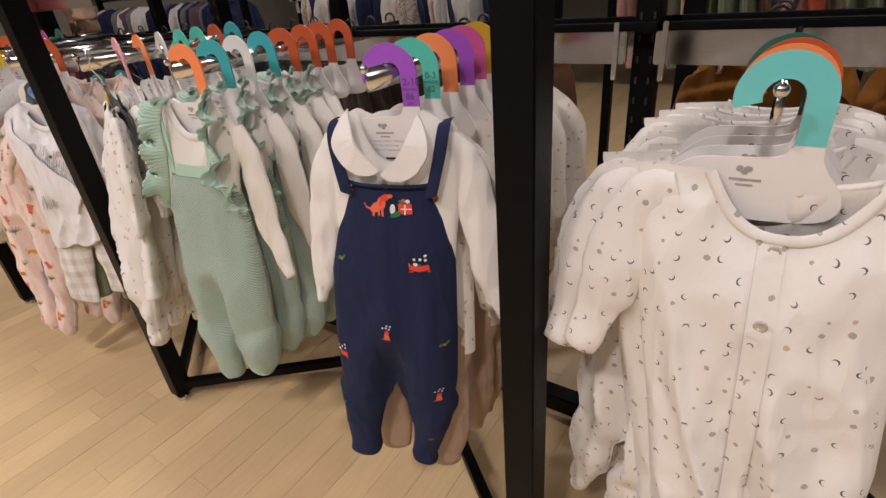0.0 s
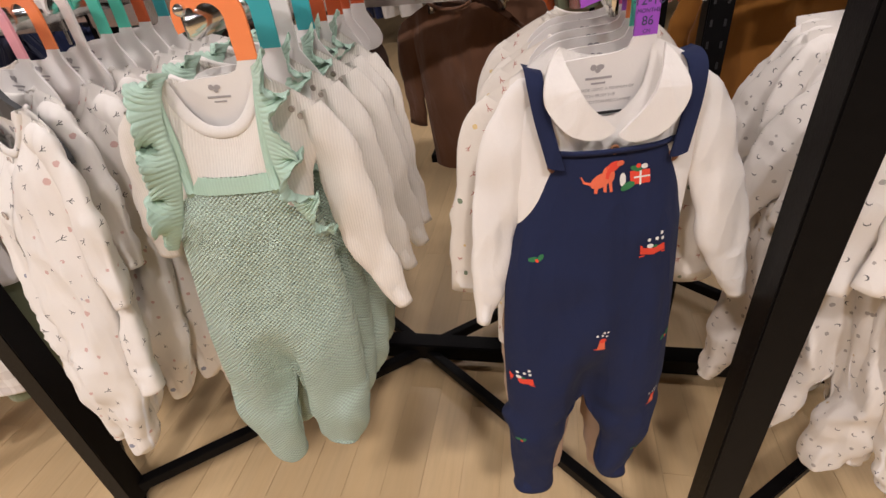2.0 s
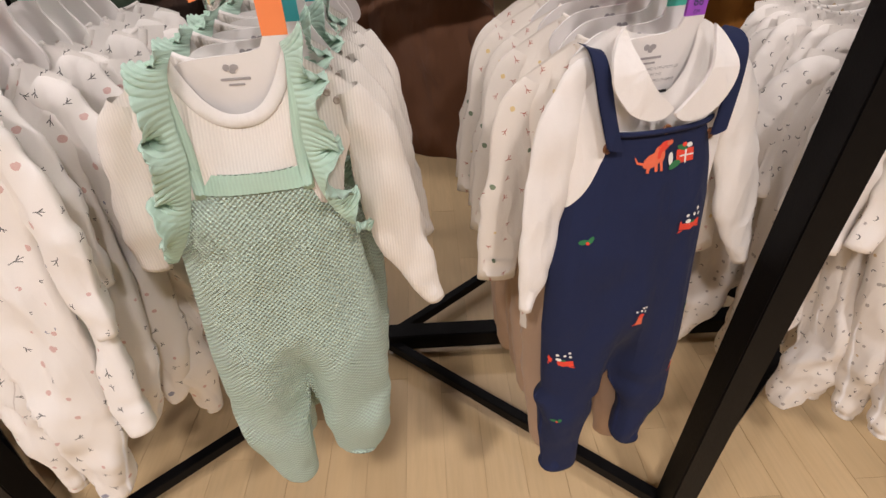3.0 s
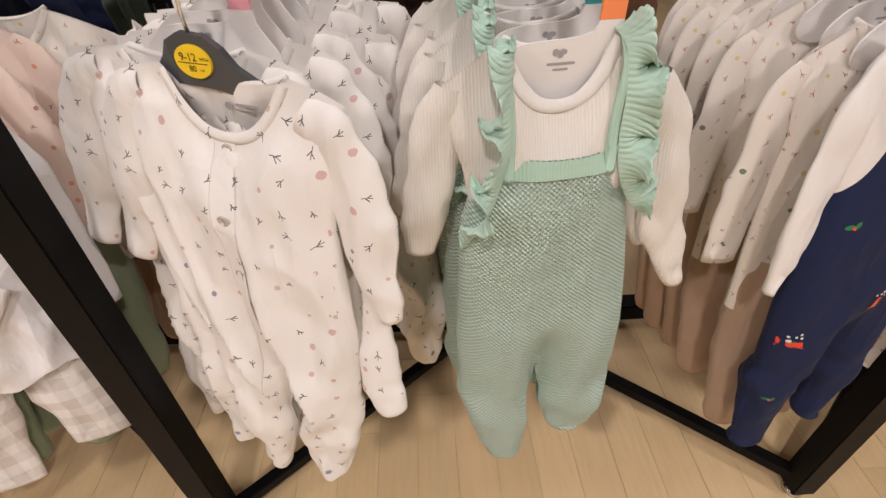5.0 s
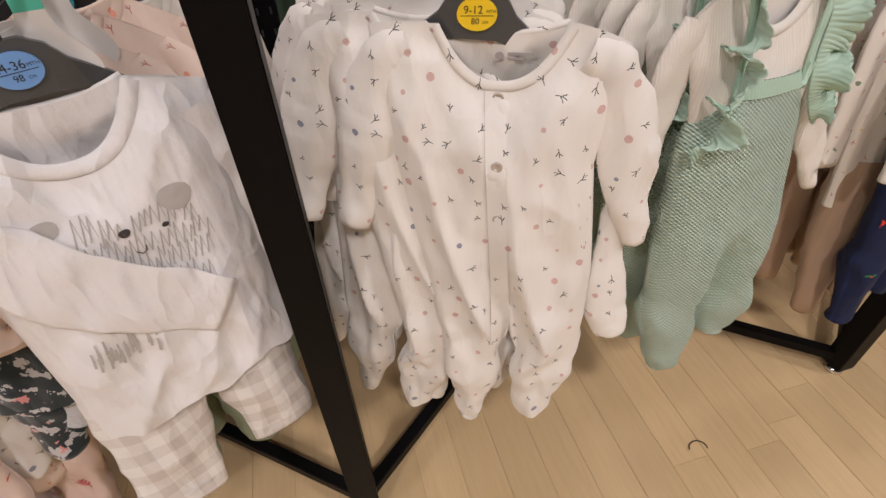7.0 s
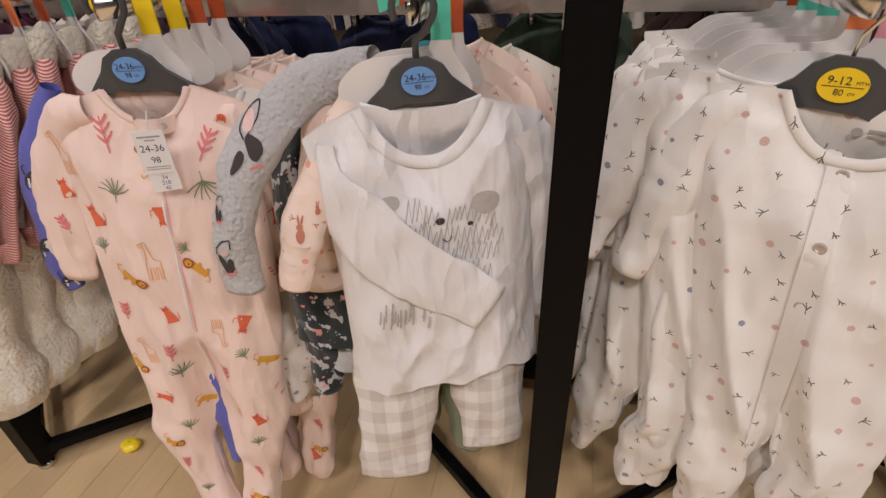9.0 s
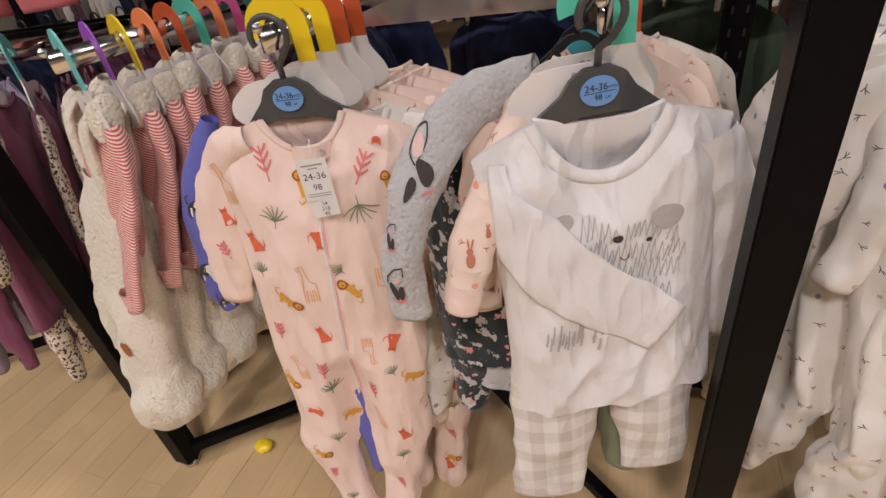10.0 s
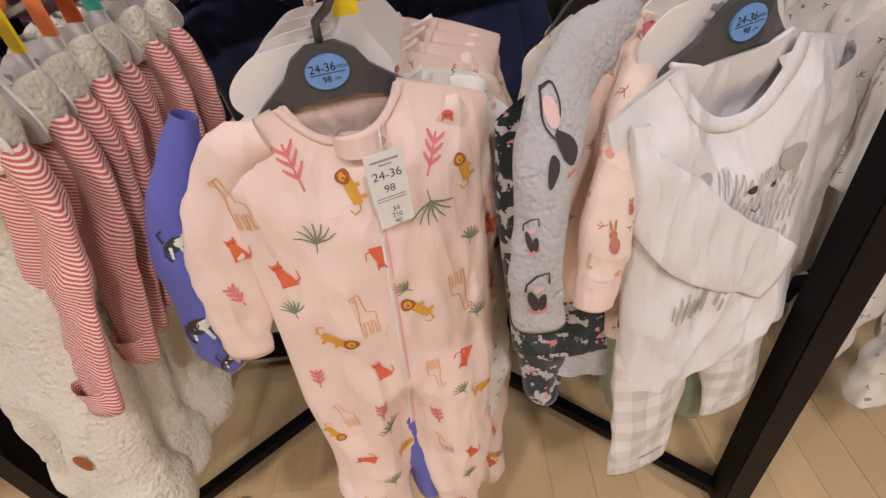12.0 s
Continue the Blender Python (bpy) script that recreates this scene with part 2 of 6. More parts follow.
M["disc_yellow"] = plain("yellow sticker", (0.90, 0.62, 0.02), 0.4, vary=0.03)
M["disc_blue"] = plain("blue sticker", (0.16, 0.34, 0.68), 0.4, vary=0.03)
M["disc_teal"] = plain("teal sticker", (0.06, 0.38, 0.46), 0.4, vary=0.03)

WHITE, CREAM = (0.80, 0.765, 0.72), (0.76, 0.69, 0.60)
TWIG = (0.05, 0.052, 0.05)
M["white_cotton"] = fabric("white cotton jersey", WHITE)
M["thin_white"] = fabric("thin white jersey", (0.79, 0.77, 0.765), crease=1.7)
M["cream_rib"] = ribbed("ribbed cream jersey", (0.78, 0.73, 0.66))
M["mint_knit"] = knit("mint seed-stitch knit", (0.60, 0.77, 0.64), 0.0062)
M["mint_rib"] = ribbed("mint ribbed knit", (0.44, 0.62, 0.50), 0.004, 0)
M["mint_frill"] = ribbed("mint pleated frill", (0.46, 0.63, 0.52), 0.006, 2)
M["navy"] = fabric("navy velour", (0.0135, 0.0195, 0.058), sheen=0.02)
M["twig_print"] = fabric("cream velour with a twig and berry print", (0.80, 0.765, 0.715),
                         motif_print(("twig",), 32.0, 3.0, TWIG, (0.60, 0.38, 0.34), (0.20, 0.22, 0.30)), crease=0.7)
M["moon_print"] = fabric("white cotton with a moon print", (0.80, 0.755, 0.70),
                         motif_print(("moon",), 44.0, 11.0, (0.06, 0.06, 0.062), (0.36, 0.33, 0.30), (0.55, 0.40, 0.22)), crease=0.9)
M["leaf_print"] = fabric("cream cotton with a red leaf print", (0.78, 0.72, 0.64),
                         motif_print(("twig",), 40.0, 23.0, (0.40, 0.10, 0.06), (0.70, 0.52, 0.22), (0.10, 0.16, 0.08)))
M["pink_print"] = fabric("pale pink jersey with small fawns", (0.81, 0.65, 0.55),
                         motif_print(("twig",), 36.0, 31.0, (0.42, 0.09, 0.07), (0.75, 0.30, 0.2), (0.45, 0.2, 0.12)))
M["peach"] = fabric("peach pink jersey", (0.86, 0.68, 0.60), crease=1.2)
M["check"] = fabric("grey and white gingham", (0.79, 0.76, 0.72), gingham((0.62, 0.565, 0.52), (0.55, 0.50, 0.46), 0.046), crease=1.3)
M["fleece"] = fabric("cream teddy fleece", (0.93, 0.85, 0.70), fuzz=0.9, crease=1.2, sheen=0.4)
M["grey_fleece"] = fabric("grey fleece with dark figures", (0.56, 0.555, 0.55), fuzz=0.8, sheen=0.4)
M["figure_fleece"] = fabric("grey fleece with a black and pink figured print", (0.50, 0.48, 0.47), blotches, sheen=0.3)
M["red_stripe"] = fabric("red and white striped jersey", (0.78, 0.62, 0.55), stripes((0.52, 0.11, 0.10), 0.0040, 0.3))
M["leopard"] = fabric("cream jersey with a leopard print", (0.80, 0.70, 0.58), leopard)
M["plum"] = fabric("plum corduroy", (0.21, 0.065, 0.115))
M["lilac"] = fabric("lilac jersey", (0.36, 0.30, 0.40))
M["sage"] = fabric("sage jersey", (0.25, 0.29, 0.19))
M["blue"] = fabric("violet blue jersey", (0.13, 0.14, 0.47))
M["tan"] = fabric("tan cotton twill", (0.42, 0.29, 0.20), crease=1.4)
M["brown"] = fabric("brown sweatshirt cotton", (0.14, 0.065, 0.035))
M["dark_brown"] = fabric("dark brown cotton", (0.05, 0.028, 0.02))
M["mustard_cloth"] = fabric("mustard corduroy", (0.30, 0.12, 0.02))
M["denim"] = fabric("dark blue denim", (0.018, 0.026, 0.075))
M["mauve"] = fabric("mauve jersey", (0.16, 0.09, 0.12))
M["rose_cloth"] = fabric("rose pink corduroy", (0.62, 0.17, 0.19))
M["orange_cloth"] = fabric("orange jersey", (0.60, 0.12, 0.03))
M["grey_cloth"] = fabric("grey marl jersey", (0.22, 0.21, 0.2))
M["khaki"] = fabric("dark green cotton", (0.06, 0.09, 0.06))
M["skin_tights"] = fabric("beige tights", (0.50, 0.32, 0.22))
M["label_white"] = plain("white price tag card", (0.80, 0.79, 0.78), 0.5, vary=0.02)
M["button_wood"] = plain("brown wooden button", (0.22, 0.09, 0.035), 0.45, 0.0, 0.2, 400.0, 0.3)
M["snap"] = plain("white snap fastener", (0.50, 0.43, 0.37), 0.25)
for key, colour in dict(red=(0.72, 0.06, 0.03), coral=(0.74, 0.15, 0.07), lion=(0.70, 0.36, 0.05), mane=(0.36, 0.11, 0.025), green=(0.22, 0.27, 0.16), holly=(0.03, 0.17, 0.06),
                        giraffe=(0.78, 0.44, 0.20), bear=(0.46, 0.43, 0.40), ink=(0.05, 0.04, 0.04), white=(0.75, 0.74, 0.7), rose=(0.72, 0.22, 0.22), pale=(0.72, 0.5, 0.46), rabbit=(0.50, 0.19, 0.12), gold=(0.65, 0.45, 0.1)).items():
    M["print_" + key] = plain(key + " print", colour, 0.9, 0.0, 0.3, 900.0, 0.15)


# ---- building helpers ----
def mesh_part(name, verts, faces, mats, parent=None, label="", slots=None, smooth=True):
    """One mesh object; verts in plan units."""
    me = bpy.data.meshes.new(name)
    me.from_pydata([(x * U, y * U, z * U) for x, y, z in verts], [], faces)
    for key in ([mats] if isinstance(mats, str) else mats):
        me.materials.append(M[key])
    if slots:
        me.polygons.foreach_set("material_index", slots)
    if smooth:
        me.polygons.foreach_set("use_smooth", [True] * len(me.polygons))
    me.update()
    ob = new(name, me)
    if parent:
        ob.parent = parent
    if label:
        tagged(ob, label)
    return ob


def thing(name, label, category, place=(0, 0, 0), yaw=0.0, group="", tilt=0.0):
    ob = new(name)
    ob.empty_display_size = 0.05
    ob.matrix_basis = pose(place[0] * U, place[1] * U, place[2] * U, 0, tilt, yaw)
    return tagged(ob, label, category, group)


def merge(*pieces):
    V, F = [], []
    for v, f in pieces:
        k = len(V)
        V += v
        F += [tuple(i + k for i in q) for q in f]
    return V, F


def box(x0, x1, y0, y1, z0, z1, bevel=0.0):
    """A box with bevelled edges."""
    bm = bmesh.new()
    bmesh.ops.create_cube(bm, size=1.0, matrix=Matrix.Translation(((x0 + x1) / 2, (y0 + y1) / 2, (z0 + z1) / 2)) @ Matrix.Diagonal((x1 - x0, y1 - y0, z1 - z0, 1)))
    if bevel:
        bmesh.ops.bevel(bm, geom=bm.edges[:], offset=bevel, segments=2, affect="EDGES")
    bm.verts.index_update()
    V = [tuple(v.co) for v in bm.verts]
    F = [tuple(v.index for v in f.verts) for f in bm.faces]
    bm.free()
    return V, F


def beam(a, b, width, height, bevel=0.0):
    """A square bar from a to b, standing upright in section."""
    a, b = Vector(a), Vector(b)
    d = (b - a).normalized()
    side = d.cross(Vector((0, 0, 1)))
    side = side.normalized() if side.length > 1e-4 else Vector((1, 0, 0))
    up = side.cross(d)
    V, F = box(-width / 2, width / 2, 0, (b - a).length, -height / 2, height / 2, bevel)
    return [tuple(a + side * x + d * y + up * z) for x, y, z in V], F


def smooth_keys(keys, n):
    """Catmull-Rom through rows of numbers."""
    K = np.array(keys, float)
    P = np.vstack([2 * K[0] - K[1], K, 2 * K[-1] - K[-2]])
    out = []
    for t in np.linspace(0, len(K) - 1, n):
        i = min(int(t), len(K) - 2)
        f = t - i
        a, b, c, d = P[i], P[i + 1], P[i + 2], P[i + 3]
        out.append(0.5 * (2 * b + (c - a) * f + (2 * a - 5 * b + 4 * c - d) * f * f + (3 * b - a - 3 * c + d) * f ** 3))
    return np.array(out)


def nz(x, y, z):
    return noise.noise(Vector((x, y, z)))


def tube(keys, ns=22, nr=30, fold=0.006, seed=0.0, power=1.75, closed=False, ruck=0.0):
    """A limb of cloth: rows x, y, z, half width, half depth along its middle. closed: a rounded end; else an open cuff with an inner side."""
    R = smooth_keys(keys, nr)
    V, F = [], []
    e = 2.0 / power
    for i, (x, y, z, a, b) in enumerate(R):
        j, k = max(i - 1, 0), min(i + 1, nr - 1)
        t = Vector((R[k][0] - R[j][0], 0, R[k][2] - R[j][2]))
        t = t.normalized() if t.length > 1e-6 else Vector((0, 0, -1))
        side = Vector((-t.z, 0, t.x))
        for s in range(ns):
            q = 2 * math.pi * s / ns
            c, w = math.cos(q), math.sin(q)
            c = math.copysign(abs(c) ** e, c)
            w = math.copysign(abs(w) ** e, w)
            p = Vector((x, y, z)) + side * (a * c) + Vector((0, -b * w, 0))
            edge = min(1.0, 6 * min(i + 1, nr - i) / nr)
            crease = 0.45 - abs(nz(p.x * 16 + seed, p.y * 9, p.z * 13 - seed)) * 2.2
            f = fold * edge * (0.8 * nz(p.x * 26 + seed, p.y * 20, p.z * 8 + seed) + 0.7 * crease + 0.4 * nz(p.x * 60, p.y * 40 + seed, p.z * 34))
            if ruck:
                f += ruck * nz(p.x * 12 + seed, p.y * 12, (x * t.x + z * t.z) * 70)
            out = side * c + Vector((0, -w, 0))
            V.append(tuple(p + out.normalized() * f))
    for i in range(nr - 1):
        for s in range(ns):
            F.append((i * ns + s, i * ns + (s + 1) % ns, (i + 1) * ns + (s + 1) % ns, (i + 1) * ns + s))
    last = R[-1]
    t = Vector((R[-1][0] - R[-2][0], 0, R[-1][2] - R[-2][2])).normalized()
    c0 = Vector(last[:3])
    base = (nr - 1) * ns
    if closed:
        V.append(tuple(c0 + t * last[3] * 0.25))
        F += [(base + s, base + (s + 1) % ns, len(V) - 1) for s in range(ns)]
    else:
        for scale, back in ((0.86, 0.0), (0.80, 0.03)):
            k = len(V)
            V += [tuple(c0 + (Vector(V[base + s]) - c0) * scale - t * back) for s in range(ns)]
            prev = base if scale == 0.86 else k - ns
            F += [(prev + s, prev + (s + 1) % ns, k + (s + 1) % ns, k + s) for s in range(ns)]
    return V, F


def ramp(x, a, b):
    t = max(0.0, min(1.0, (x - a) / (b - a)))
    return t * t * (3 - 2 * t)


def torso(keys, neck, shoulder, hem, seed=0.0, fold=0.007, nu=38, nv=44, neck_back=None, lean=0.15, hem_fn=None, full0=0.22, yc=0.028, legs=None, closed=False, drape=0.004, slant=0.3):
    """The trunk of a garment: a front and a back panel with an open neck.
    keys: rows z, middle x, half width, half depth. neck: left x, right x, lowest z, top z. shoulder: left z, right z."""
    K = sorted(keys)
    zs = [k[0] for k in K]
    cols = [[k[i] for k in K] for i in (1, 2, 3)]
    at = lambda z: [float(np.interp(z, zs, c)) for c in cols]
    nl, nr_, nb, nt = neck
    back = nt - 0.012 if neck_back is None else neck_back

    def top(u, front):
        cx, a, _ = at(nt)
        cx, a = at(min(shoulder))[0], at(min(shoulder))[1]
        x = cx + a * u
        if nl < x < nr_:
            t = (x - nl) / (nr_ - nl) * 2 - 1
            low = nb if front else back
            return low + (nt - low) * abs(t) ** 2.4
        if x <= nl:
            t = (nl - x) / max(1e-4, nl - (cx - a))
            return nt + (shoulder[0] - nt) * t ** 1.25
        t = (x - nr_) / max(1e-4, cx + a - nr_)
        return nt + (shoulder[1] - nt) * t ** 1.25

    V, F = [], []
    for front in (True, False):
        k0 = len(V)
        for j in range(nv + 1):
            for i in range(nu + 1):
                u = math.sin((i / nu * 2 - 1) * math.pi / 2 * 0.98) / math.sin(math.pi / 2 * 0.98)
                zt = top(u, front)
                zb = hem + (hem_fn(u) if hem_fn else 0.0)
                z = zt + (zb - zt) * (j / nv)
                cx, a, b = at(z)
                x = cx + a * u
                full = full0 + (1 - full0) * ramp(zt - z, 0.0, 0.07)
                bulge = b * full * max(0.0, 1 - abs(u) ** 2.6) ** 0.55
                if legs:
                    bulge *= 1 - 0.97 * (1 - ramp(abs(u), 0.0, 0.42)) * ramp(-z, -hem - 0.13, -hem)
                fade = ramp(zt - z, 0, 0.03)
                crease = 0.4 - abs(nz(x * 13 + z * 5 + seed, z * 8 - x * 6, seed)) * 2.0
                f = fold * fade * (0.8 * nz(x * 22 + seed, z * 6, 1.3) + 0.6 * crease + 0.35 * nz(x * 45, z * 28, seed) + 0.8 * ramp(-z, 0.2, 0.6) * nz(x * 34 + seed, z * 3, 7.7))
                phase = (x - slant * z) * 46 + 2.6 * nz(x * 5 + seed, z * 4, 2.2) + seed
                f += drape * fade * ramp(zt - z, 0.02, 0.2) * (1 - abs(math.sin(phase)) ** 0.7 - 0.35) * (0.4 + 1.2 * abs(nz(x * 6, z * 5 + seed, 8.8)))
                f *= max(0.0, 1 - abs(u) ** 4)
                y = yc + lean * (z + 0.07) + (-bulge - f if front else bulge * 0.8 + f)
                V.append((x, y, z))
        for j in range(nv):
            for i in range(nu):
                q = (k0 + j * (nu + 1) + i, k0 + j * (nu + 1) + i + 1, k0 + (j + 1) * (nu + 1) + i + 1, k0 + (j + 1) * (nu + 1) + i)
                F.append(q[::-1] if front else q)
    if legs:
        half, size = nu // 2, (nu + 1) * (nv + 1)
        row_f, row_b = nv * (nu + 1), size + nv * (nu + 1)
        for side, rows in zip((0, 1), legs):
            span = range(0, half + 1) if side == 0 else range(half, nu + 1)
            ring = [row_f + i for i in span] + [row_b + i for i in reversed(span)]
            m = half + 1
            start = [Vector(V[i]) for i in ring]
            R = smooth_keys(rows, 34)
            prev = ring
            for k, (x, y, z, a, b) in enumerate(R):
                t0, t1 = R[max(k - 1, 0)], R[min(k + 1, 33)]
                t = Vector((t1[0] - t0[0], 0, t1[2] - t0[2])).normalized()
                across = Vector((-t.z, 0, t.x))
                blend = ramp(k, 0, 10)
                made = []
                for s in range(2 * m):
                    q = math.pi * (s / (m - 1)) if s < m else math.pi * (1 + (s - m) / (m - 1))
                    c, w = math.cos(q), math.sin(q)
                    c, w = math.copysign(abs(c) ** 0.85, c), math.copysign(abs(w) ** 0.85, w)
                    p = Vector((x, y, z)) - across * (a * c) + Vector((0, -b * w, 0))
                    o = start[s] + (Vector((x, y, z)) - Vector(((start[0].x + start[m - 1].x) / 2, start[m // 2].y * 0.5 + start[m + m // 2].y * 0.5, start[m // 2].z)))
                    p = o * (1 - blend) + p * blend
                    crease = 0.45 - abs(nz(p.x * 16 + seed, p.y * 9, p.z * 11 - seed)) * 2.2
                    p += (-across * c + Vector((0, -w, 0))).normalized() * fold * ramp(k, 0, 6) * ramp(33.5 - k, 0, 3) * (0.8 * nz(p.x * 26 + seed, p.y * 20, p.z * 8) + 0.6 * crease + 0.35 * nz(p.x * 60, p.y * 40, p.z * 34))
                    V.append(tuple(p))
                    made.append(len(V) - 1)
                n = 2 * m
                for s in range(n):
                    F.append((prev[s], made[s], made[(s + 1) % n], prev[(s + 1) % n]))
                prev = made
            c0 = Vector(R[-1][:3])
            t = Vector((R[-1][0] - R[-2][0], 0, R[-1][2] - R[-2][2])).normalized()
            if closed:
                V.append(tuple(c0 + t * R[-1][3] * 0.3))
                F += [(prev[s], len(V) - 1, prev[(s + 1) % len(prev)]) for s in range(len(prev))]
            else:
                for scale, back in ((0.88, 0.0), (0.82, 0.03)):
                    k0 = len(V)
                    V += [tuple(c0 + (Vector(V[i]) - c0) * scale - t * back) for i in prev]
                    made = list(range(k0, k0 + len(prev)))
                    F += [(prev[s], made[s], made[(s + 1) % len(prev)], prev[(s + 1) % len(prev)]) for s in range(len(prev))]
                    prev = made
    return V, F


def stroke(points, w0, w1=None):
    """A flat brush stroke along points (x, z), as quads."""
    w1 = w0 if w1 is None else w1
    V, F = [], []
    n = len(points)
    for i, (x, z) in enumerate(points):
        a, b = points[max(i - 1, 0)], points[min(i + 1, n - 1)]
        t = Vector((b[0] - a[0], b[1] - a[1]))
        t = t.normalized() if t.length > 1e-9 else Vector((1, 0))
        w = (w0 + (w1 - w0) * i / (n - 1)) / 2
        V += [(x - t.y * w, z + t.x * w), (x + t.y * w, z - t.x * w)]
    F = [(2 * i, 2 * i + 1, 2 * i + 3, 2 * i + 2) for i in range(n - 1)]
    return V, F


def oval(x, z, a, b, turn=0.0, n=16, wob=0.0):
    V = [(x, z)]
    for i in range(n):
        q = 2 * math.pi * i / n
        k = 1 + wob * math.sin(3 * q + x * 90)
        p, r = a * k * math.cos(q), b * k * math.sin(q)
        V.append((x + p * math.cos(turn) - r * math.sin(turn), z + p * math.sin(turn) + r * math.cos(turn)))
    return V, [(0, 1 + i, 1 + (i + 1) % n) for i in range(n)]


def fan(x, z, r, turn, n=7):
    out = []
    for i in range(n):
        q = turn + (i / (n - 1) - 0.5) * 2.3
        out.append(("print_green", stroke([(x, z), (x + r * 0.6 * math.cos(q), z + r * 0.6 * math.sin(q)), (x + r * math.cos(q + 0.08), z + r * math.sin(q + 0.08))], 0.0022, 0.0012)))
    out.append(("print_green", stroke([(x, z), (x - r * 0.5 * math.cos(turn), z - r * 0.5 * math.sin(turn))], 0.0016, 0.001)))
    return out


def branch(x, z, r, turn):
    c, s = math.cos(turn), math.sin(turn)
    P = lambda u, v: (x + u * c - v * s, z + u * s + v * c)
    out = [("print_red" if False else "print_rose", stroke([P(-r, 0), P(0, 0), P(r, 0)], 0.0022))]
    for k in (-0.4, 0.1, 0.55):
        for side in (-1, 1):
            out.append(("print_rose", stroke([P(k * r, 0), P((k + 0.3) * r, side * 0.32 * r), P((k + 0.48) * r, side * 0.45 * r)], 0.0042, 0.0022)))
    return out


def lion(x, z, r, turn):
    c, s = math.cos(turn), math.sin(turn)
    P = lambda u, v: (x + u * r * c - v * r * s, z + u * r * s + v * r * c)
    hx, hz = P(0.95, 0.1)
    return [("print_lion", stroke([P(-1.0, 0.1), P(-0.3, 0.05), P(0.5, 0.0), P(0.9, 0.1)], r * 0.75, r * 0.85)),
            ("print_lion", stroke([P(-0.9, 0.0), P(-1.4, 0.2), P(-1.5, 0.75), P(-1.1, 0.9)], r * 0.12)),
            ("print_lion", stroke([P(-0.7, -0.2), P(-0.75, -0.75)], r * 0.25)),
            ("print_lion", stroke([P(0.1, -0.2), P(0.1, -0.7)], r * 0.25)),
            ("print_mane", oval(hx, hz, r * 0.55, r * 0.52, wob=0.08)),
            ("print_lion", oval(hx, hz, r * 0.33, r * 0.32)),
            ("print_ink", oval(hx + r * 0.02, hz - r * 0.08, r * 0.10, r * 0.07))]


def fox(x, z, r, turn):
    c, s = math.cos(turn), math.sin(turn)
    P = lambda u, v: (x + u * r * c - v * r * s, z + u * r * s + v * r * c)
    hx, hz = P(0, 0.75)
    return [("print_coral", stroke([P(0, -1.0), P(0.05, -0.4), P(0, 0.2), P(0, 0.7)], r * 1.35, r * 0.5)),
            ("print_coral", oval(hx, hz, r * 0.42, r * 0.3, turn)),
            ("print_coral", stroke([P(-0.25, 0.85), P(-0.38, 1.25)], r * 0.26, r * 0.06)),
            ("print_coral", stroke([P(0.25, 0.85), P(0.38, 1.25)], r * 0.26, r * 0.06)),
            ("print_coral", stroke([P(0.5, -0.8), P(1.0, -0.6), P(1.1, 0.1)], r * 0.16, r * 0.08)),
            ("print_ink", oval(*P(-0.14, 0.78), r * 0.06, r * 0.06)), ("print_ink", oval(*P(0.14, 0.78), r * 0.06, r * 0.06))]


def giraffe(x, z, r, turn):
    c, s = math.cos(turn), math.sin(turn)
    P = lambda u, v: (x + u * r * c - v * r * s, z + u * r * s + v * r * c)
    w = r * 0.07
    lines = [[(-0.3, 1.3), (-0.25, 0.6), (-0.3, 0.1), (-0.35, -0.2)], [(-0.05, 1.25), (0.0, 0.6), (0.1, 0.15), (0.5, 0.0)], [(-0.3, 1.3), (-0.55, 1.2), (-0.5, 1.05), (-0.27, 1.0)],
             [(-0.3, 1.3), (-0.1, 1.38), (-0.05, 1.25)], [(-0.35, -0.2), (-0.35, -1.2), (-0.2, -1.2), (-0.18, -0.4)], [(-0.18, -0.4), (0.0, -0.42), (0.02, -1.2), (0.15, -1.2), (0.17, -0.4)],
             [(0.17, -0.4), (0.33, -0.42), (0.36, -1.2), (0.5, -1.2), (0.5, 0.0)]]
    return [("print_giraffe", stroke([P(*p) for p in line], w)) for line in lines]


def decals(name, host, shapes, parent, label="", lift=0.0012):
    """Flat prints laid on the cloth: shapes are (material, (points x z, faces)), dropped from the front on to the host mesh."""
    tree = host if isinstance(host, BVHTree) else BVHTree.FromPolygons(host[0], host[1])
    keys = sorted({k for k, _ in shapes})
    V, F, slots = [], [], []
    for n, (key, (pts, faces)) in enumerate(shapes):
        hits = [tree.ray_cast(Vector((x, -1.0, z)), Vector((0, 1, 0)))[0] for x, z in pts]
        if any(h is None for h in hits):
            continue
        ys = [h.y for h in hits]
        if max(ys) - min(ys) > 0.14:
            continue
        k = len(V)
        V += [(x, y - lift - 0.00012 * (n % 7), z) for (x, z), y in zip(pts, ys)]
        F += [tuple(i + k for i in f) for f in faces]
        slots += [keys.index(key)] * len(faces)
    if V:
        return mesh_part(name, V, F, keys, parent, label, slots, smooth=True)


def text_part(name, words, size, place, mat, parent, spin=0.0, y=0.0):
    """Lettering in the built-in font, standing upright and facing the front."""
    data = bpy.data.curves.new(name, "FONT")
    data.body, data.size, data.align_x, data.align_y = words, size * U, "CENTER", "CENTER"
    tmp = new(name + "_curve", data)
    me = bpy.data.meshes.new_from_object(tmp.evaluated_get(bpy.context.evaluated_depsgraph_get()))
    bpy.data.objects.remove(tmp)
    me.transform(Matrix.Rotation(spin, 4, "Y") @ Matrix.Rotation(radians(90), 4, "X"))
    me.transform(Matrix.Translation((place[0] * U, y * U, place[1] * U)))
    me.materials.clear()
    me.materials.append(M[mat])
    ob = new(name, me)
    ob.parent = parent
    return ob


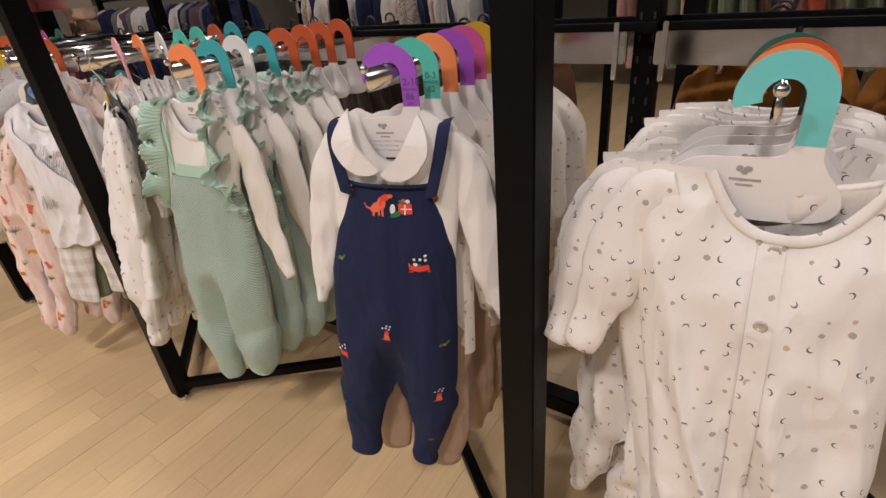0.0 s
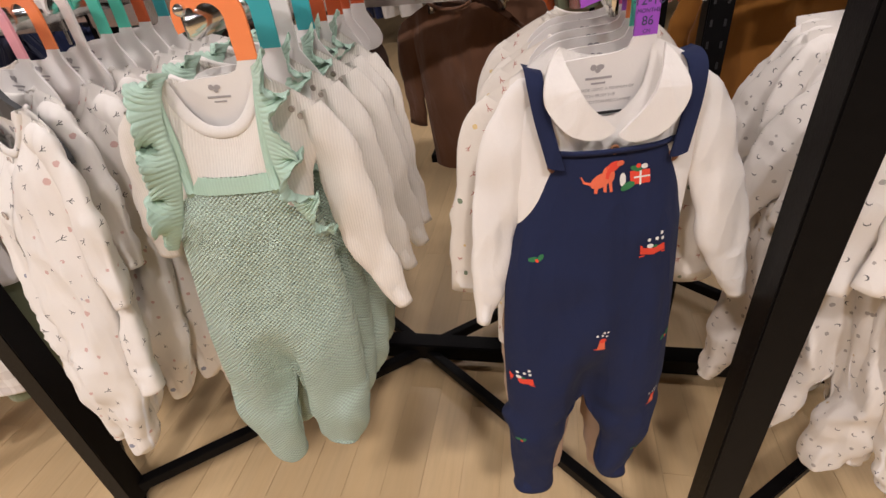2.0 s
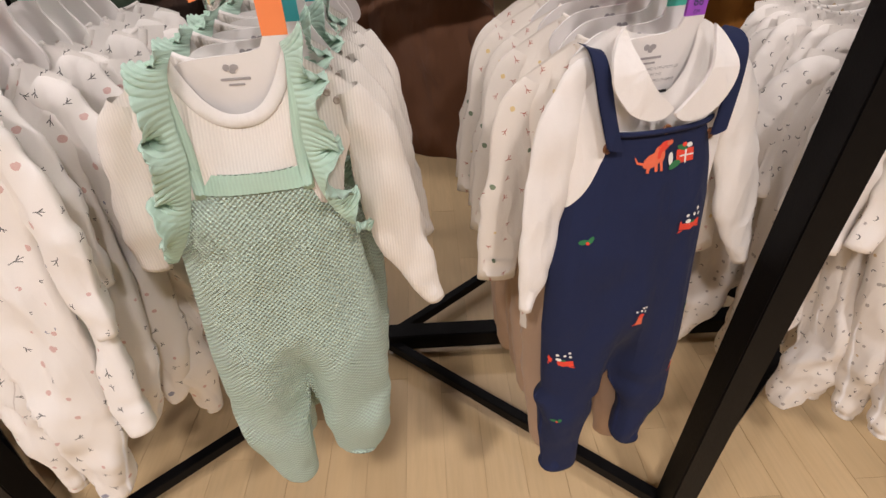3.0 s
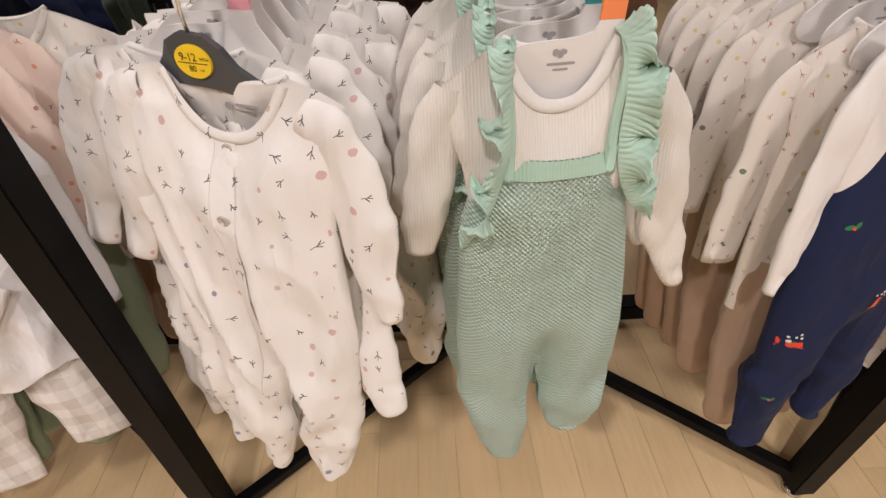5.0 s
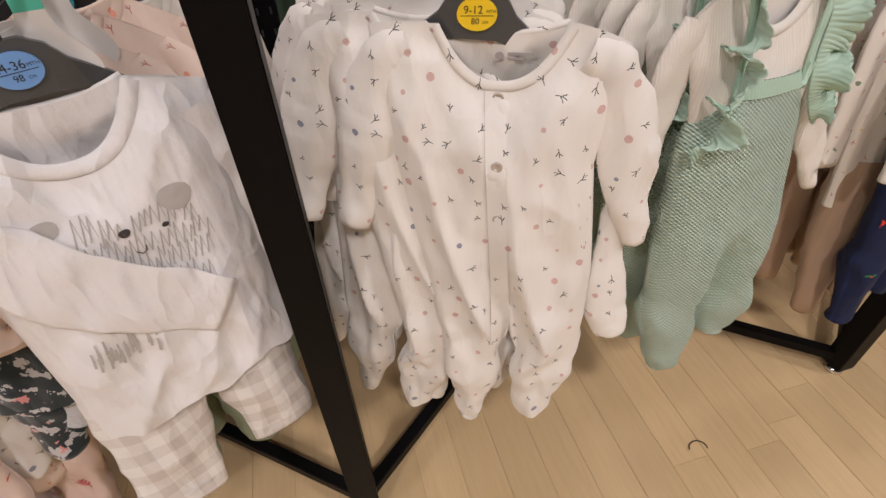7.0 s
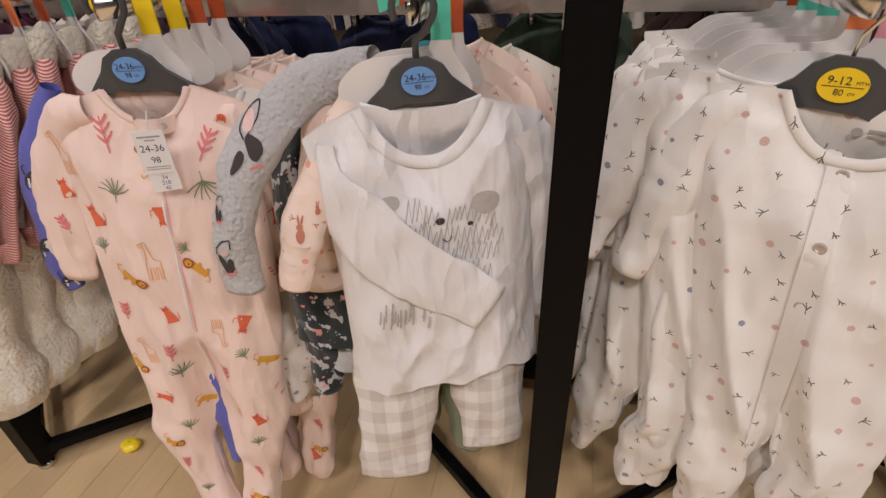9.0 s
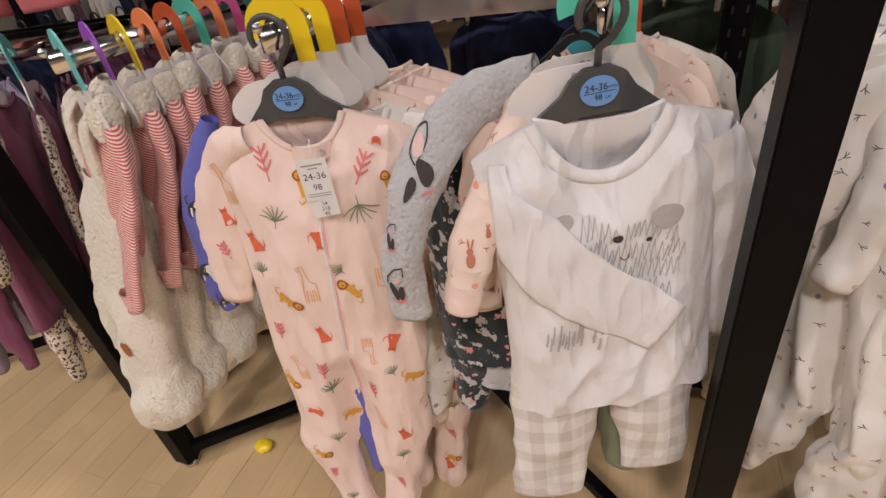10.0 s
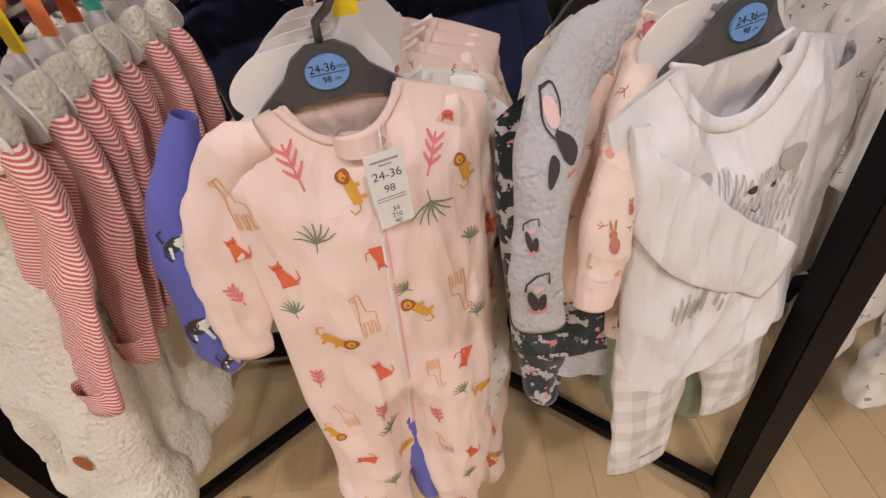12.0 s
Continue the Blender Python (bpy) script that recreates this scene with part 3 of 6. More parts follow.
def slab(points, y0, y1, faces=None):
    """A flat piece cut to an outline (x, z), with thickness in y."""
    bm = bmesh.new()
    front = bm.faces.new([bm.verts.new((x, y0, z)) for x, z in points])
    grown = bmesh.ops.extrude_face_region(bm, geom=[front])
    for v in grown["geom"]:
        if isinstance(v, bmesh.types.BMVert):
            v.co.y = y1
    bmesh.ops.recalc_face_normals(bm, faces=bm.faces[:])
    bmesh.ops.triangulate(bm, faces=[f for f in bm.faces if len(f.verts) > 4])
    bm.verts.index_update()
    V = [tuple(v.co) for v in bm.verts]
    F = [tuple(v.index for v in f.verts) for f in bm.faces]
    bm.free()
    return V, F


def arc(cx, cz, r, a0, a1, n):
    return [(cx + r * math.cos(radians(a0 + (a1 - a0) * i / n)), cz + r * math.sin(radians(a0 + (a1 - a0) * i / n))) for i in range(n + 1)]


def rod(points, r, ns=8):
    """A round wire or bar along points."""
    P = [Vector(p) for p in points]
    V, F = [], []
    ref = Vector((0.31, 0.77, 0.19)).normalized()
    for i, p in enumerate(P):
        t = (P[min(i + 1, len(P) - 1)] - P[max(i - 1, 0)]).normalized()
        a = t.cross(ref).normalized()
        b = t.cross(a)
        V += [tuple(p + (a * math.cos(2 * math.pi * s / ns) + b * math.sin(2 * math.pi * s / ns)) * r) for s in range(ns)]
    n = len(P)
    for i in range(n - 1):
        F += [(i * ns + s, i * ns + (s + 1) % ns, (i + 1) * ns + (s + 1) % ns, (i + 1) * ns + s) for s in range(ns)]
    F += [tuple(range(ns))[::-1], tuple((n - 1) * ns + s for s in range(ns))]
    return V, F


def disc(x, z, a, b, y0, y1, n=28):
    V = [(x + a * math.cos(2 * math.pi * i / n), y0, z + b * math.sin(2 * math.pi * i / n)) for i in range(n)]
    V += [(p[0], y1, p[2]) for p in V]
    F = [tuple(range(n))[::-1], tuple(range(n, 2 * n))] + [(i, (i + 1) % n, n + (i + 1) % n, n + i) for i in range(n)]
    return V, F


# ---- the shop ----
ROOM = (-6.2, 4.2, -3.4, 8.6)      # west, east, south, north, in metres


def room():
    w, e, s, n = ROOM
    k = 1 / U
    ob = mesh_part("ceiling", *box(w * k, e * k, s * k, n * k, CEILING_Z * k, (CEILING_Z + 0.15) * k), "ceiling", smooth=False)
    tagged(ob, "black painted shop ceiling", "ceiling", kind="structure")
    for name, b in (("wall_west", (w - 0.15, w, s, n)), ("wall_east", (e, e + 0.15, s, n)), ("wall_south", (w - 0.15, e + 0.15, s - 0.15, s)), ("wall_north", (w - 0.15, e + 0.15, n, n + 0.15))):
        ob = mesh_part(name, *box(b[0] * k, b[1] * k, b[2] * k, b[3] * k, 0, CEILING_Z * k), "wall", smooth=False)
        tagged(ob, "plain off-white shop wall", "wall", kind="structure")
    for lx, ly in LAMPS:
        lamp = thing("ceiling_lamp", "round white recessed ceiling downlight", "lamp", (lx * k, ly * k, CEILING_Z * k), group="ceiling downlights")
        ring = [(r * math.cos(2 * math.pi * i / 24), r * math.sin(2 * math.pi * i / 24), z) for r, z in ((0.15, -0.004), (0.15, -0.02), (0.125, -0.03), (0.125, -0.004)) for i in range(24)]
        mesh_part("ring", ring, [(a * 24 + i, a * 24 + (i + 1) % 24, (a + 1) * 24 + (i + 1) % 24, (a + 1) * 24 + i) for a in range(3) for i in range(24)], "lamp_ring", lamp)


room()

# the rack: a double-sided steel frame, bays of equal width
BAY = 1.15
POST_X = [-0.2025 - BAY * i for i in range(-1, 4)]
FRONT_Y, MID_Y, BACK_Y = 0.613, 1.09, 1.567
RAIL_Z = 0.945
TIP = dict(A=(0.016, 0.625, 0.98), N=(-0.412, 0.622, 0.989), G=(-0.809, 0.607, 0.9955), D=(-1.139, 0.613, 1.001), E=(-1.522, 0.623, 0.997), F=(-1.879, 0.620, 1.004),
           S=(-2.218, 0.614, 1.002), L=(-2.62, 0.66, 0.99), P=(-3.02, 0.66, 0.99), B=(0.40, 0.63, 0.985), C=(0.76, 0.63, 0.985))
BACK_X = [0.75, 0.3, -0.02, -0.62, -1.05, -1.38, -1.75, -2.15, -2.5, -2.95, -3.4]


def rack():
    r = thing("clothes_rack", "black steel double-sided clothes rack with chrome rails", "clothes rack")
    w = 0.047
    for x in POST_X:
        for y in (FRONT_Y, BACK_Y):
            post = mesh_part("post", *box(x - w / 2, x + w / 2, y - w / 2, y + w / 2, 0.022, 1.5, 0.002), "black_metal", r, smooth=False)
            foot = merge(rod([(x, y, 0.0), (x, y, 0.012)], 0.02, 14), rod([(x, y, 0.012), (x, y, 0.03)], 0.006, 8))
            mesh_part("levelling_foot", *foot, "chrome", post, "small chrome levelling foot")
        upright = mesh_part("centre_upright", *box(x - 0.012, x + 0.028, MID_Y - 0.02, MID_Y + 0.02, 0.01, 1.62, 0.002), "black_metal", r, "slotted black centre upright", smooth=False)
        slots = merge(*[box(x - 0.0045 + d, x - 0.0012 + d, MID_Y - 0.0215, MID_Y - 0.0195, z, z + 0.011) for d in (0, 0.021) for z in np.arange(0.1, 1.55, 0.034)])
        tagged(mesh_part("slots", *slots, "panel", upright, smooth=False), kind="stuff")
    x0, x1 = POST_X[-1], POST_X[0]
    mesh_part("floor_beam", *box(x0, x1, MID_Y - 0.025, MID_Y + 0.025, 0.035, 0.085, 0.003), "black_metal", r, smooth=False)
    for a, b in zip(POST_X, POST_X[1:]):
        m = (a + b) / 2
        for x in (a, b):
            for y in (FRONT_Y, BACK_Y):
                mesh_part("brace", *beam((x, y, 0.05), (m, MID_Y, 0.05), 0.024, 0.028, 0.002), "black_metal", r, smooth=False)
        for y in (MID_Y - 0.05, MID_Y + 0.05):
            mesh_part("rail", *box(b + 0.03, a - 0.014, y - 0.006, y + 0.006, RAIL_Z - 0.025, RAIL_Z + 0.025, 0.002), "dark_chrome", r, "flat chrome hanging rail", smooth=False)
            mesh_part("rail_cap", *box(b + 0.03, a + 0.05, y - 0.009, y + 0.009, RAIL_Z + 0.026, RAIL_Z + 0.038, 0.002), "black_metal", r, smooth=False)
        for x in (a - 0.03, b + 0.045):
            mesh_part("rail_hook", *box(x - 0.004, x + 0.004, MID_Y - 0.062, MID_Y - 0.057, RAIL_Z - 0.05, RAIL_Z + 0.04, 0.001), "chrome", r, smooth=False)
    # the upper rail, over the bays past the third post
    for y in (MID_Y - 0.04,):
        mesh_part("upper_rail", *box(x0, -1.95, y - 0.006, y + 0.006, 1.08, 1.125, 0.002), "dark_chrome", r, "flat chrome upper rail", smooth=False)
    for key, (x, y, z) in TIP.items():
        arm = merge(box(x - 0.004, x + 0.004, y - 0.006, MID_Y - 0.05, z - 0.034, z - 0.006, 0.0015))
        blade = mesh_part("arm", *arm, "chrome", r, "chrome display arm")
        ball = [(0.006 * math.cos(q) * math.sin(p) + x, 0.006 * math.sin(q) * math.sin(p) + y - 0.008, 0.006 * math.cos(p) + z - 0.006) for p in np.linspace(0.05, 3.09, 8) for q in np.linspace(0, 2 * math.pi, 12, endpoint=False)]
        mesh_part("arm_end", ball, [(a * 12 + i, a * 12 + (i + 1) % 12, (a + 1) * 12 + (i + 1) % 12, (a + 1) * 12 + i) for a in range(7) for i in range(12)], "chrome", blade, "chrome ball end")
    for x in BACK_X:
        mesh_part("arm", *box(x - 0.004, x + 0.004, MID_Y + 0.05, BACK_Y - 0.06, RAIL_Z - 0.012, RAIL_Z + 0.018, 0.0015), "chrome", r, "chrome display arm")
    return r


rack()


# ---- hangers ----
def flat_hanger(colour, place, yaw, words=None, label=""):
    """A flat card hanger with a broad coloured hook."""
    h = thing("clothes_hanger", label or f"flat white clothes hanger with a broad {colour.replace('_', ' ')} hook", "hanger", place, yaw, "flat hangers on the rack")
    cx, cz, R, r = 0.0155, -0.0185, 0.0375, 0.0155
    y0, y1 = 0.0215, 0.0245
    hook = arc(cx, cz, R, 196, 0, 22) + [(cx + R, -0.058), (cx + r, -0.058)] + arc(cx, cz, r, 0, 196, 14)
    arch = mesh_part("hook", *slab(hook, y0, y1), "hook_" + colour, h, smooth=False)
    body = [(cx + r, -0.0581), (cx + R, -0.0581), (cx + R + 0.001, -0.07), (0.06, -0.080), (0.071, -0.096), (0.075, -0.110), (0.07, -0.121), (0.055, -0.128), (0.02, -0.131), (-0.02, -0.131),
            (-0.055, -0.128), (-0.07, -0.121), (-0.075, -0.110), (-0.071, -0.096), (-0.054, -0.081), (-0.035, -0.074), (0.012, -0.071), (0.027, -0.067)]
    body = body[:2] + [tuple(p) for p in smooth_keys(body[2:], 56)]
    board = mesh_part("card", *slab(body, y0 + 0.0002, y1 - 0.0002), "card", h, "white card body", smooth=False)
    mark = merge(*[disc(-0.002 + dx * 0.75, -0.083 + dz * 0.8, a * 0.75, b * 0.75, y0 - 0.0006, y0 - 0.0002, 12) for dx, dz, a, b in ((-0.005, 0.001, 0.004, 0.004), (0.004, 0.001, 0.005, 0.0035), (0.001, -0.003, 0.0035, 0.003))])
    mesh_part("printed_mark", *mark, "grey_ink", board, smooth=False)
    bars = merge(*[box(-w / 2, w / 2, y0 - 0.0005, y0 - 0.0002, z - t, z + t) for z, w, t in ((-0.0925, 0.026, 0.0011), (-0.0975, 0.014, 0.0009))])
    mesh_part("printed_bars", *bars, "grey_ink", board, smooth=False)
    if words and len(words) > 3:
        for i, line in enumerate(("PRODUCT MADE USING A MINIMUM OF", "COTTON FROM THE", "SUSTAINABLE COTTON PROGRAMME")):
            text_part("small_print", line, 0.0042, (-0.002, -0.1035 - 0.0062 * i), "grey_ink", board, y=y0 - 0.0006)
    if words:
        for i, (word, size) in enumerate(words):
            text_part("size_print", word, size, (cx + (R + r) / 2, -0.028 - 0.0088 * i), "navy_ink", arch, y=y0 - 0.0006)
    return h


def grey_hanger(sticker, words, place, yaw, tilt=0.0, wire=False, dark=False, label="", swivel=0.0):
    """A moulded plastic hanger with curved arms and an oval size sticker."""
    h = thing("clothes_hanger", label or f"{'black' if dark else 'grey'} plastic clothes hanger with a {sticker} size sticker", "hanger", place, yaw, "plastic hangers on the rack", tilt)
    mat = "dark_plastic" if dark else "grey_plastic"
    top = [(-0.100, -0.158), (-0.090, -0.142), (-0.064, -0.115), (-0.038, -0.092), (-0.028, -0.076), (-0.013, -0.067)]
    low = [(-0.100, -0.166), (-0.075, -0.145), (-0.045, -0.123), (-0.02, -0.114)]
    outline = top + [(-x, z) for x, z in top[::-1]] + [(-x, z) for x, z in low] + low[::-1]
    co, si = math.cos(radians(swivel)), math.sin(radians(swivel))
    outline = [(x * co - (z + 0.09) * si, -0.09 + x * si + (z + 0.09) * co) for x, z in outline]
    V, F = slab(outline, 0.0195, 0.0265)
    V = [(x, y + 0.014 * ramp(abs(x), 0.028, 0.060), z) for x, y, z in V]
    mesh_part("hanger_body", V, F, mat, h, smooth=False)
    q = [(0.0, 0.022, -0.066), (0.001, 0.02, -0.05)]
    if wire:
        q += [(0.012, 0.01, -0.03)] + [(0.002 + 0.016 * math.cos(a), 0.012, -0.013 + 0.016 * math.sin(a)) for a in np.linspace(-0.6, 3.5, 16)]
    else:
        q += [(0.012, 0.012, -0.04)] + [(0.002 + 0.021 * math.cos(a), 0.012, -0.018 + 0.021 * math.sin(a)) for a in np.linspace(-0.5, 3.6, 18)]
    mesh_part("hook", *rod(q, 0.0018 if wire else 0.0039, 10), "chrome" if wire else mat, h, "thin metal hook" if wire else "")
    oval_ = mesh_part("sticker", *disc(0, -0.09, 0.0190, 0.0148, 0.0165, 0.0193), "disc_" + sticker, h, f"oval {sticker} size sticker", smooth=False)
    if words:
        text_part("size_print", words[0], 0.0100, (-0.0035, -0.0860), "black_ink", oval_, y=0.0160)
        text_part("size_print", "MTH", 0.0044, (0.0134, -0.0872), "black_ink", oval_, y=0.0160)
        text_part("size_print", "CM", 0.0037, (0.0078, -0.0969), "black_ink", oval_, y=0.0160)
        mesh_part("rule", *box(-0.0155, 0.0155, 0.0160, 0.0163, -0.0912, -0.0907), "black_ink", oval_, smooth=False)
        text_part("size_print", words[1], 0.0078, (-0.0016, -0.0961), "black_ink", oval_, y=0.0160)
    return h


# ---- garments ----
def row(x, z, a, b=None, dy=0.0, lean=0.15):
    return (x, 0.028 + lean * (z + 0.07) + dy, z, a, b if b is not None else a * 0.30)


def neck_band(host, neck, parent, mat, wide=0.011, n=34):
    """A flat sewn band along the front of the neck, and a rolled one behind."""
    nl, nr, nb, nt = neck
    tree = BVHTree.FromPolygons(*host)
    V, last = [], 0.0
    for i in range(n + 1):
        t = i / n * 2 - 1
        x = nl + (nr - nl) * (t + 1) / 2
        z = nb + (nt - nb) * abs(t) ** 2.4
        slope = 2.4 * (nt - nb) * abs(t) ** 1.4 * (1 if t > 0 else -1) / ((nr - nl) / 2)
        out = Vector((slope, -1)).normalized()
        for s, lift in ((-0.15, 0.0), (0.0, 0.0026), (0.5, 0.0034), (0.9, 0.0024), (1.0, 0.0)):
            px, pz = x + out.x * wide * s, z + out.y * wide * s
            hit = tree.ray_cast(Vector((px, -1, pz - (0.004 if s <= 0 else 0.0))), Vector((0, 1, 0)))[0]
            last = hit.y if hit else last
            V.append((px, last - lift, pz))
    F = [(i * 5 + k, (i + 1) * 5 + k, (i + 1) * 5 + k + 1, i * 5 + k + 1)[::-1] for i in range(n) for k in range(4)]
    mesh_part("neck_band", V, F, mat, parent)
    y = V[0][1]
    back = [(nl + (nr - nl) * i / 12, y + 0.011, nt - 0.012 + 0.012 * abs(i / 6 - 1) ** 2.4) for i in range(13)]
    mesh_part("back_neck_band", *rod(back, 0.0034, 8), mat, parent)


def snaps(places, host, parent, mat="snap", r=0.0042, name="snap_fastener"):
    tree = BVHTree.FromPolygons(host[0], host[1])
    for x, z in places:
        hit = tree.ray_cast(Vector((x, -1, z)), Vector((0, 1, 0)))[0]
        if hit:
            y = hit.y
            ring = [(x + q * math.cos(a), y - d, z + q * math.sin(a)) for q, d in ((r, 0.0), (r, 0.0016), (r * 0.7, 0.0022), (r * 0.55, 0.0012)) for a in np.linspace(0, 2 * math.pi, 14, endpoint=False)]
            F = [(k * 14 + i, k * 14 + (i + 1) % 14, (k + 1) * 14 + (i + 1) % 14, (k + 1) * 14 + i) for k in range(3) for i in range(14)] + [tuple(range(42, 56))]
            mesh_part(name, ring, F, mat, parent)


def navy_dungarees(place, yaw):
    g = thing("dungaree_set", "navy dungarees with red embroidered motifs over a white collared top", "baby clothes", place, yaw, "navy dungaree sets")
    shirt_keys = [(-0.05, -0.004, 0.086, 0.018), (-0.1, 0, 0.1, 0.022), (-0.25, -0.006, 0.09, 0.024), (-0.36, -0.014, 0.09, 0.022)]
    neck = (-0.05, 0.046, -0.128, -0.06)
    shirt = torso(shirt_keys, neck, (-0.084, -0.092), -0.35, 2.0, 0.004)
    mesh_part("top", *shirt, "white_cotton", g, "white cotton long-sleeved top")
    for side, keys in ((0, [row(-0.066, -0.098, 0.014, 0.008), row(-0.094, -0.114, 0.021, 0.010), row(-0.114, -0.19, 0.026, 0.010), row(-0.124, -0.25, 0.024, 0.009), row(-0.132, -0.305, 0.017, 0.009), row(-0.1415, -0.352, 0.008, 0.008)]),
                       (1, [row(0.066, -0.102, 0.014, 0.008), row(0.094, -0.118, 0.021, 0.010), row(0.116, -0.19, 0.028, 0.011), row(0.134, -0.26, 0.030, 0.010), row(0.150, -0.31, 0.021, 0.009), row(0.166, -0.358, 0.011, 0.008)])):
        mesh_part("sleeve", *tube(keys, 26, 44, 0.0065, 4.0 + side, ruck=0.001), "white_cotton", g)
    # rounded collar in two leaves
    for side in (-1, 1):
        edge = [(0.049, -0.060), (0.058, -0.070), (0.067, -0.090), (0.066, -0.108), (0.050, -0.129), (0.032, -0.138), (0.014, -0.139), (0.002, -0.132), (0.007, -0.126), (0.028, -0.106), (0.042, -0.080)]
        loop = smooth_keys(edge + edge[:1], 60)[:-1]
        V, F = slab([(x * side - 0.005, z - 0.003 * side) for x, z in loop][::side], -0.012, -0.0085)
        V = [(x, y + 0.15 * (z + 0.07) + 0.02 * ramp(-z, 0.1, 0.056) + 1.6 * max(0, abs(x) - 0.05) ** 2 * 4, z) for x, y, z in V]
        mesh_part("collar", *(V, F), "white_cotton", g, "rounded white collar", smooth=False)
    body_keys = [(-0.150, -0.001, 0.070, 0.030), (-0.2, -0.004, 0.082, 0.033), (-0.24, -0.008, 0.091, 0.036), (-0.29, -0.0145, 0.098, 0.038), (-0.385, -0.018, 0.101, 0.040), (-0.455, -0.019, 0.100, 0.038), (-0.52, -0.022, 0.094, 0.034)]
    legs = [[row(-0.078, -0.495, 0.044, 0.032), row(-0.084, -0.54, 0.037, 0.027), row(-0.089, -0.59, 0.030, 0.022), row(-0.0905, -0.628, 0.0275, 0.019)],
            [row(0.032, -0.495, 0.043, 0.032), row(0.033, -0.54, 0.034, 0.026), row(0.027, -0.585, 0.026, 0.021), row(0.021, -0.620, 0.0215, 0.018)]]
    body = torso(body_keys, (-9, 9, -0.152, -0.152), (-0.152, -0.152), -0.482, 9.0, 0.007, full0=0.95, nu=44, nv=64, legs=legs)
    mesh_part("dungarees", *body, "navy", g, "navy velour bib and legs")
    hem = [(x, y - 0.003, -0.1525) for x, y, z in body[0][:45]]
    mesh_part("bib_hem", *rod(hem[1:-1], 0.003, 6), "navy", g)
    for side in (-1, 1):
        pts = [(side * 0.076, 0.034, -0.076), (side * 0.077, 0.014, -0.077), (side * 0.077, 0.000, -0.090), (side * 0.072, -0.009, -0.12), (side * 0.061, -0.019, -0.164)]
        R = smooth_keys(pts, 14)
        V = [(x + d, y + (0.0015 if abs(d) > 0.008 else 0), z + d * 0.25 * side) for x, y, z in R for d in (-0.0085, -0.004, 0.004, 0.0085)]
        V2 = [(x, y + 0.003, z) for x, y, z in V]
        F = [(i * 4 + k, i * 4 + k + 1, i * 4 + k + 5, i * 4 + k + 4) for i in range(13) for k in range(3)]
        mesh_part("strap", *merge((V, F), (V2, [f[::-1] for f in F])), "navy", g)
    host = body
    snaps([(-0.061, -0.166), (0.061, -0.170)], host, g, "button_wood", 0.0065, "button")
    snaps([(-0.003, -0.152)], merge(shirt, body), g, "button_wood", 0.005, "button")
    skin = BVHTree.FromPolygons(*host)

    def car(x, z, r):
        s = []
        s.extend([("print_red", stroke([(x - r, z), (x, z - r * 0.1), (x + r, z + r * 0.05)], r * 0.55, r * 0.6)), ("print_red", stroke([(x - r * 1.05, z - r * 0.5), (x + r * 1.1, z - r * 0.4)], r * 0.12)),
                  ("print_red", stroke([(x - r * 0.9, z + r * 0.1), (x - r * 1.0, z + r * 0.5)], r * 0.3, r * 0.1)), ("print_white", oval(x - r * 0.3, z + r * 0.4, r * 0.25, r * 0.18)),
                  ("print_holly", oval(x + r * 0.1, z + r * 0.35, r * 0.2, r * 0.12))])
        s.extend([("print_white", oval(x + r * d, z + r * e, r * 0.14, r * 0.14)) for d, e in ((0.2, 0.95), (0.7, 0.85), (0.65, 1.25), (-0.4, 0.9))])
        decals("embroidered_car", skin, s, g)

    def dog(x, z, r):
        s = []
        s.extend([("print_coral", stroke([(x, z - r), (x + r * 0.05, z - r * 0.3), (x + r * 0.1, z + r * 0.4)], r * 1.1, r * 0.6)), ("print_red", oval(x + r * 0.15, z + r * 0.5, r * 0.42, r * 0.3, 0.4)),
                  ("print_red", stroke([(x - r * 0.4, z - r * 0.7), (x - r * 0.9, z - r * 0.9)], r * 0.2, r * 0.08))])
        s.extend([("print_white", oval(x + r * d, z + r * e, r * 0.15, r * 0.15)) for d, e in ((-0.5, 1.2), (0.1, 1.3), (0.6, 1.15), (0.3, 1.7), (0.8, 1.6))])
        decals("embroidered_dog", skin, s, g)

    def holly(x, z, r):
        s = []
        s.extend([("print_holly", oval(x - r * 0.4, z, r * 0.6, r * 0.28, 0.3)), ("print_holly", oval(x + r * 0.4, z + r * 0.25, r * 0.55, r * 0.25, 0.9)), ("print_red", oval(x, z - r * 0.1, r * 0.2, r * 0.2))])
        decals("embroidered_holly", skin, s, g)

